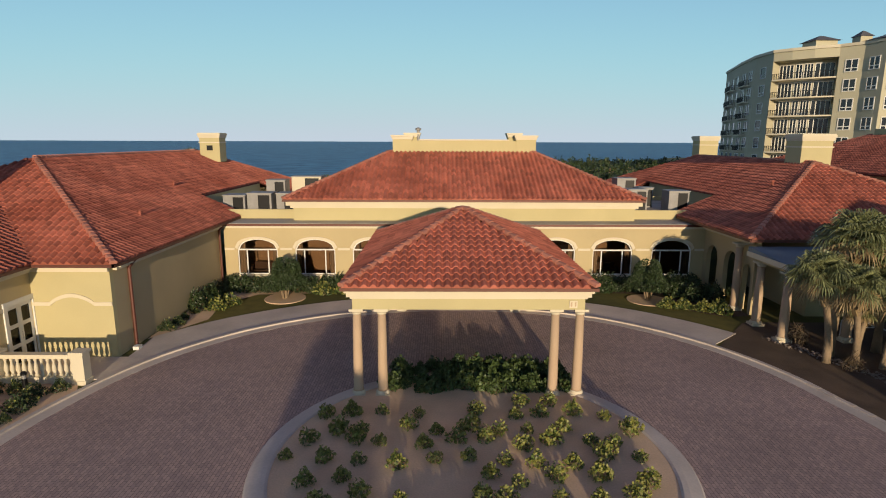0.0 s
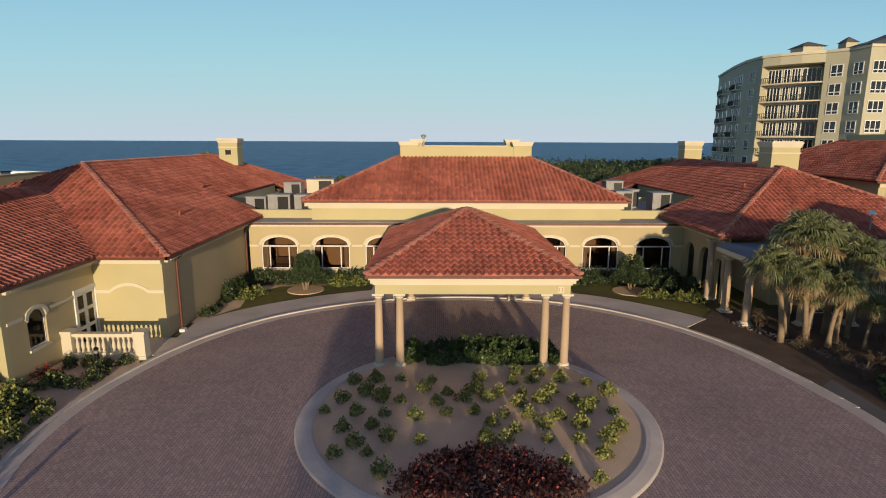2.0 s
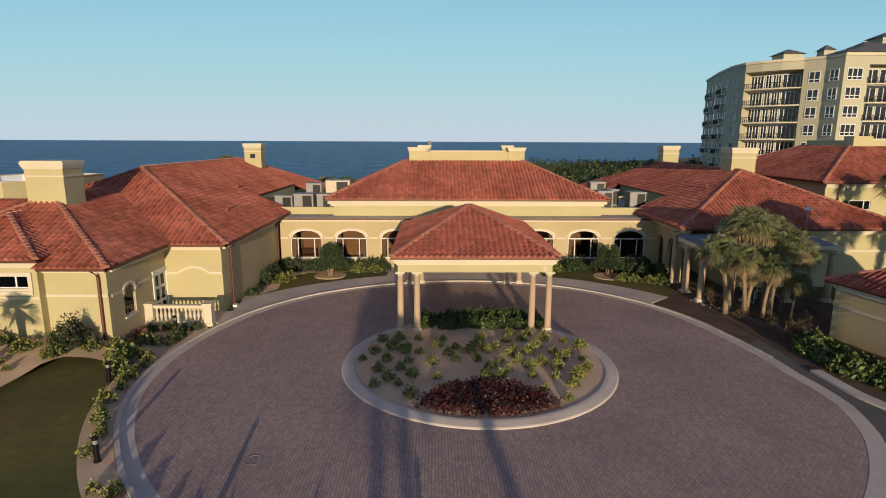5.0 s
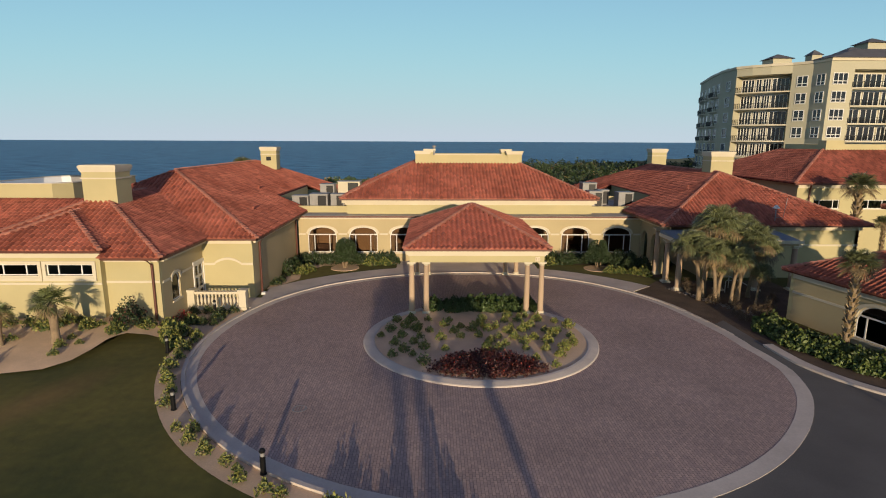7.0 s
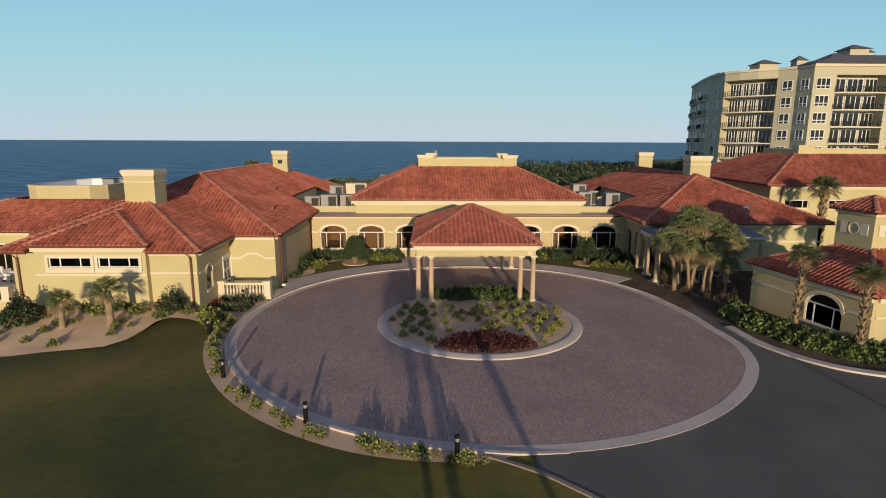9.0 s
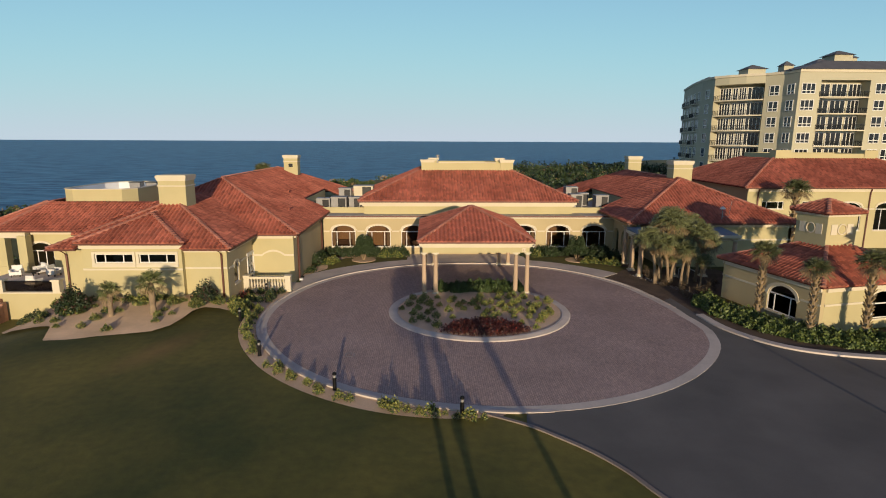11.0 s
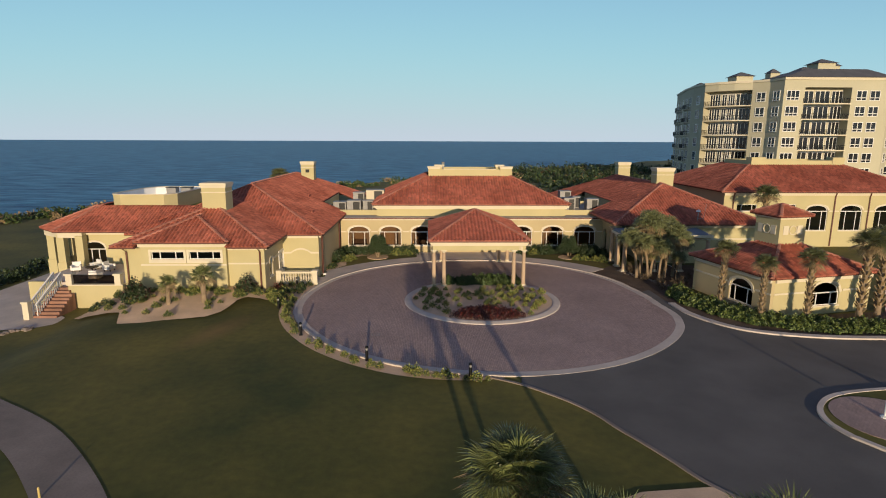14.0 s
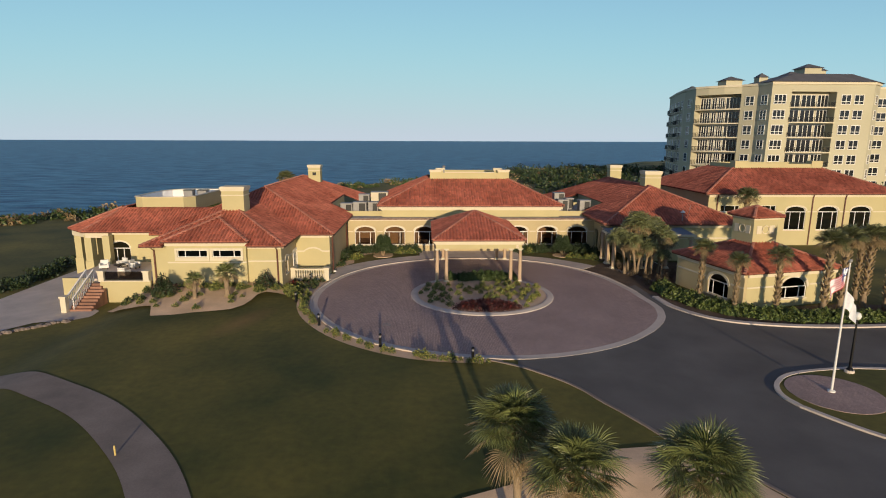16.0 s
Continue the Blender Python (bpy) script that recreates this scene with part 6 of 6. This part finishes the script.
ent = [shrub("entry_shrub", "mixed low shrub beside the entry balustrade", LEAF_DARK, 0.6, 0.7, 650, 0.16, 0.09, "entry shrubs", LEAF_YELLOW, 40) for i in range(2)]
scatter(ent, [(-18.2, 18.2), (-18.0, 17.2), (-18.7, 16.3), (-17.6, 18.9), (-19.3, 18.8), (-20.0, 18.4), (-17.9, 16.2), (-20.4, 19.0), (-16.5, 29.6), (-16.6, 28.4), (-16.5, 27.4), (-16.7, 26.6), (-35.5, 13.2), (-34.4, 12.6), (-33.4, 11.8), (-34.9, 11.6), (-33.9, 14.0)], 0.55, 0.95)
scatter([shrub("red_flower_plant", "small plant with bright red flower heads by the wall", LEAF_DARK, 0.45, 0.55, 160, 0.15, 0.09, "red flower plants", FLOWER, 90)], [(-20.4, 17.2), (-19.9, 17.0)], 0.8, 1.0)


def topiary(x, y):
    own = thing("clipped_tree", "small tree with a clipped dark green dome on bare stems", "tree", (x, y, 0))
    b = Build()
    for i in range(5):
        a_ = 6.283 * i / 5 + 0.4
        b.tube([(x + 0.1 * math.cos(a_), y + 0.1 * math.sin(a_), -0.05), (x + 0.28 * math.cos(a_), y + 0.28 * math.sin(a_), 0.7), (x + 0.6 * math.cos(a_), y + 0.6 * math.sin(a_), 1.5)], [0.06, 0.05, 0.03], 6)
    part("trunk", b, BARK, own)
    c = Build()
    clump(c, x, y, 0.95, 1.2, 1.4, 9500, 0.14, 0.09, 0.8)
    d = rng.normal(size=(900, 3))
    d /= np.linalg.norm(d, axis=1)[:, None]
    leaves(c, np.stack([x + d[:, 0] * 1.25, y + d[:, 1] * 1.25, 1.05 + d[:, 2] * 0.3], 1), 0.16, 0.09)
    part("crown", c, LEAF_DARK, own)


topiary(-11.9, 32.9)
topiary(12.3, 32.6)

# planting strip by the drive
tuft = [shrub("strip_plant", "small yellow-green plant in the sandy strip", LEAF, 0.28, 0.38, 110, 0.17, 0.07, "plants along the drive strip", LEAF_YELLOW, 90) for i in range(3)]
sp = []
for i, a_ in enumerate(np.arange(178, 266, 2.1)):
    r_ = drive_r(a_) + 0.6 + float(rng.uniform(-0.2, 0.3))
    q = (CD[0] + r_ * math.cos(radians(a_)), CD[1] + r_ * math.sin(radians(a_)))
    if min(math.dist(q, p) for p in BOLL) > 0.45 and rng.random() < 0.75:
        sp.append(q)
scatter(tuft, sp, 0.7, 1.25)
low = [shrub("bed_plant", "small grey-green plant in the sandy bed", LEAF, 0.36, 0.4, 170, 0.17, 0.08, "plants in the clubhouse bed", LEAF_YELLOW, 90) for i in range(3)]
sp = []
for i in range(42):
    x, y = float(rng.uniform(-36.2, -21)), float(rng.uniform(8.5, 15.0))
    if inside(np.array([x]), np.array([y]), [(-36.4, 15.2), (-36.6, 12.2), (-33.5, 10.2), (-30.4, 8.3), (-27.3, 8.4), (-23.5, 10.2), (-21.2, 14.4), (-21.2, 15.0)])[0] and all(math.dist((x, y), p) > 0.85 for p in sp):
        sp.append((x, y))
sp += [(float(x), 14.4 + float(rng.uniform(-0.4, 0.4))) for x in np.arange(-34.4, -22.8, 0.8)]
scatter(low, sp, 0.7, 1.3)

# hedge by the pavilion
ph = [shrub("pavilion_shrub", "broad-leaved green shrub massed along the pavilion", LEAF, 0.85, 0.72, 640, 0.3, 0.15, "shrubs along the pavilion", LEAF_MID, 260) for i in range(3)]
line = curve([(18.0, 15.2), (18.5, 11.6), (19.6, 8.9), (21.3, 6.8), (24.3, 5.2), (28.5, 4.6), (33, 4.6), (38, 5.0)], 6)
sp = []
for i, q in enumerate(line[::1]):
    for o in (0.0, 1.0):
        sp.append((q[0] + o * 0.75 + float(rng.uniform(-0.25, 0.25)), q[1] + o * 0.85 + float(rng.uniform(-0.25, 0.25))))
scatter(ph, sp, 0.75, 1.1)
gr = [shrub("ornamental_grass", "brown feathery ornamental grass clump in mulch", BRUSH, 0.5, 0.9, 160, 0.7, 0.03, "brown grass clumps", stems=3, category="grass") for i in range(2)]
scatter(gr, [(17.6, 21.0), (18.6, 19.6), (19.6, 18.9), (18.0, 18.2), (19.2, 17.6), (20.3, 18.6), (17.2, 24.6), (21.2, 19.6), (17.9, 16.9), (22.5, 21.6)], 0.8, 1.3)
peb = Build()
for i in range(420):
    t_ = float(rng.random())
    x, y = 16.2 + 3.6 * t_ + float(rng.uniform(-0.4, 0.4)), 25.3 - 8.6 * t_ + float(rng.uniform(-0.3, 0.3))
    r_ = float(rng.uniform(0.03, 0.08))
    peb.lathe([(r_ * 0.8, 0.02), (r_, 0.02 + r_ * 0.4), (r_ * 0.5, 0.02 + r_ * 0.8)], x, y, 5)
tagged(part("pebbles", peb, PATHC), "pale pebbles edging the mulch bed", "pebbles", kind="stuff")


# palms
def fans(b, dry, cx, cy, cz, R, count, segs, seed, droop):
    g = np.random.default_rng(seed)
    for i in range(count):
        t = i / count
        az = i * 2.39996 + g.uniform(-0.2, 0.2)
        el = radians(-34 + 112 * t ** 0.9 + g.uniform(-16, 16))
        d = np.array([math.cos(az) * math.cos(el), math.sin(az) * math.cos(el), math.sin(el)])
        s = np.array([-math.sin(az), math.cos(az), 0])
        tw = g.uniform(-0.7, 0.7)
        s = s * math.cos(tw) + np.cross(d, s) * math.sin(tw)
        n_ = np.cross(s, d)
        lp = R * (0.50 - 0.10 * t) * g.uniform(0.8, 1.2)
        c = np.array([cx, cy, cz]) + d * lp
        c[2] -= 0.06 * R
        tgt = dry if t < 0.17 else b
        tgt.bar(tuple(np.array([cx, cy, cz]) + d * 0.05), tuple(c), 0.035, 0.02)
        lf = R * g.uniform(0.46, 0.62)
        for k in range(segs):
            a_ = radians(-118 + 236 * k / (segs - 1)) + g.uniform(-0.03, 0.03)
            w = (d * math.cos(a_) + s * math.sin(a_)) + n_ * (0.12 * math.cos(a_))
            q = np.cross(n_, w)
            L = lf * (0.72 + 0.28 * math.cos(a_ * 0.8)) * g.uniform(0.9, 1.08)
            hw = lf * 0.72 / segs
            fold = n_ * (hw * 0.5 * (1 if k % 2 else -1))
            m_ = c + w * L * 0.55 + np.array([0, 0, -0.15 * droop * L])
            tip = c + w * L * (1 - 0.25 * droop) + np.array([0, 0, -droop * L])
            tgt.add([c, m_ - q * hw + fold, m_ + q * hw - fold, tip], [(0, 1, 2), (1, 3, 2)])


PALMS = [0]


def palm(h, R, count, segs, boots, label, lean=0.15, leaf=PALM, thick=1.0, droop=0.22):
    PALMS[0] += 1
    own = thing("fan_palm", label, "palm tree", (0, 0, 0), "fan palms")
    b = Build()
    pts = [(lean * (i / 8) ** 2, 0, -0.1 + (h + 0.1) * i / 8) for i in range(9)]
    b.tube(pts, [thick * r_ for r_ in (0.24, 0.2, 0.17, 0.16, 0.16, 0.17, 0.18, 0.18, 0.14)], 10)
    tr = part("trunk", b, BARK, own, "rough brown palm trunk", smooth=True)
    if boots:
        bt_ = Build()
        for i in range(int(h * boots * 16)):
            z = h * (1 - boots) + i / 16
            if z > h - 0.05:
                break
            a_ = i * 2.4
            x0 = lean * (z / h) ** 2
            r_ = 0.17 * thick
            p = Vector((x0 + r_ * math.cos(a_), r_ * math.sin(a_), z))
            bt_.bar(p, p + Vector((0.16 * math.cos(a_), 0.16 * math.sin(a_), 0.24)), 0.15, 0.05)
        part("leaf_base_cover", bt_, PALM_DRY, tr, "criss-cross old leaf bases", kind="stuff")
    lv, dr_ = Build(), Build()
    fans(lv, dr_, lean, 0, h + 0.1, R, count, segs, 20 + PALMS[0], droop)
    part("frond_crown", lv, leaf, own, "green fan fronds")
    part("dry_skirt", dr_, PALM_DRY, own, "dry brown hanging fronds")
    return own


FRONT = "fan palm with broad split green fronds in the sand"
front = [palm(5.4, 2.1, 54, 44, 0.4, FRONT, -0.35, PALM_DEEP), palm(6.0, 1.8, 58, 44, 0.5, FRONT, -0.1, PALM_DEEP), palm(6.7, 1.85, 54, 44, 0.4, FRONT, -0.2, PALM_DEEP)]
for p, (x, y) in zip(front, ((-2.6, -21.5), (-1.4, -24.9), (2.2, -26.0))):
    p.matrix_basis = at(x, y, float(lie(x, y)) + 0.02)
tallp = palm(5.2, 1.3, 44, 26, 0.85, "tall fan palm with a criss-cross trunk beside the pavilion", 0.1)
tallp.matrix_basis = at(20.6, 11.3, 0.02)
for x, y, rz, s in ((21.7, 7.0, 70, 0.93), (25.2, 6.5, 200, 1.04), (29.6, 6.6, 300, 1.28), (31.6, 7.2, 40, 1.32), (34.8, 8.5, 20, 1.3), (36.6, 8.0, 100, 1.3), (38.2, 9.6, 190, 1.25), (39.6, 7.2, 240, 1.3), (35.8, 10.8, 10, 1.15), (38.0, 34.5, 60, 1.5), (40.6, 34.0, 130, 0.82)):
    copy_thing(tallp, at(x, y, 0.02, rz, s))
shp = palm(2.9, 1.15, 56, 26, 0.35, "leaning fan palm in a dense group by the covered walk", 0.55, PALM_PALE, 0.6, 0.45)
shp.matrix_basis = at(18.6, 22.3, 0.02, 0, 1.35)
for x, y, rz, s in ((17.7, 22.9, 20, 1.45), (17.0, 22.0, 180, 1.1), (18.0, 21.5, 200, 1.0), (20.0, 22.0, 0, 1.2), (21.2, 22.7, -30, 1.0), (19.1, 21.2, -90, 0.9), (20.4, 23.3, 60, 1.3), (20.8, 20.8, -100, 0.65), (18.9, 22.6, 210, 0.65)):
    copy_thing(shp, at(x, y, 0.02, rz, s))
wp = palm(1.75, 1.0, 30, 22, 0.0, "short fan palm in the sandy bed by the clubhouse wall", 0.1, PALM_DEEP)
wp.matrix_basis = at(-28.25, 11.5, 0.3, 0, 1.1)
copy_thing(wp, at(-25.3, 11.9, 0.35, 130, 1.25))
copy_thing(tallp, at(-33.4, 69, -0.5, 40, 1.62))

# scrub towards the shore
far, dry = Build(), Build()
for i in range(700):
    t_ = float(rng.uniform(-0.35, 1.25))
    off = float(rng.uniform(10, 26)) if t_ < 0.45 else float(rng.uniform(10, 75))
    x, y = -100 + 138 * t_ + off * 0.77, 88 + 167 * t_ - off * 0.64
    big = 1.2 if t_ < 0.45 else 1.8
    clump(dry if i % 3 == 0 else far, x, y, float(lie(x, y)) - 0.2, big * float(rng.uniform(0.8, 1.8)), big * float(rng.uniform(0.5, 1.5)), 60, 0.8, 0.45)
tagged(part("dune_scrub", far, LEAF), "dense dark green coastal scrub", "scrub", kind="stuff")
tagged(part("dune_grass", dry, PALM_DRY), "brown dry brush among the coastal scrub", "scrub", kind="stuff")
far = Build()
for i in range(260):
    x, y = float(rng.uniform(30, 150)), float(rng.uniform(95, 215))
    if 68 < x < 124 and 108 < y < 162:
        continue
    clump(far, x, y, 0.2, float(rng.uniform(1.5, 2.8)), float(rng.uniform(2.5, 4.6)), 70, 1.0, 0.6)
tagged(part("far_woods", far, LEAF_DARK), "dark green trees below the apartment tower", "trees", kind="stuff")
hb = Build()
for i in range(40):
    x, y = -51.4 - 3.2 * float(rng.random()), 19 + 0.6 * i
    clump(hb, x, y, float(lie(x, y)), 0.9, 0.9, 90, 0.35, 0.2)
tagged(part("path_hedge", hb, LEAF_DARK), "dark low hedge beside the service path", "hedge", kind="stuff")
rk = Build()
for i in range(70):
    t_ = float(rng.random())
    x, y = -45.0 + 6.2 * t_ + float(rng.uniform(-0.3, 0.3)), 2.4 + 7.0 * t_ ** 0.7 + float(rng.uniform(-0.3, 0.3))
    r_ = float(rng.uniform(0.15, 0.3))
    rk.lathe([(r_ * 0.9, float(lie(x, y)) - 0.05), (r_, float(lie(x, y)) + r_ * 0.4), (r_ * 0.5, float(lie(x, y)) + r_ * 0.75)], x, y, 6)
tagged(part("edging_stones", rk, PATHC), "grey edging stones along the service path", "stones", kind="stuff")
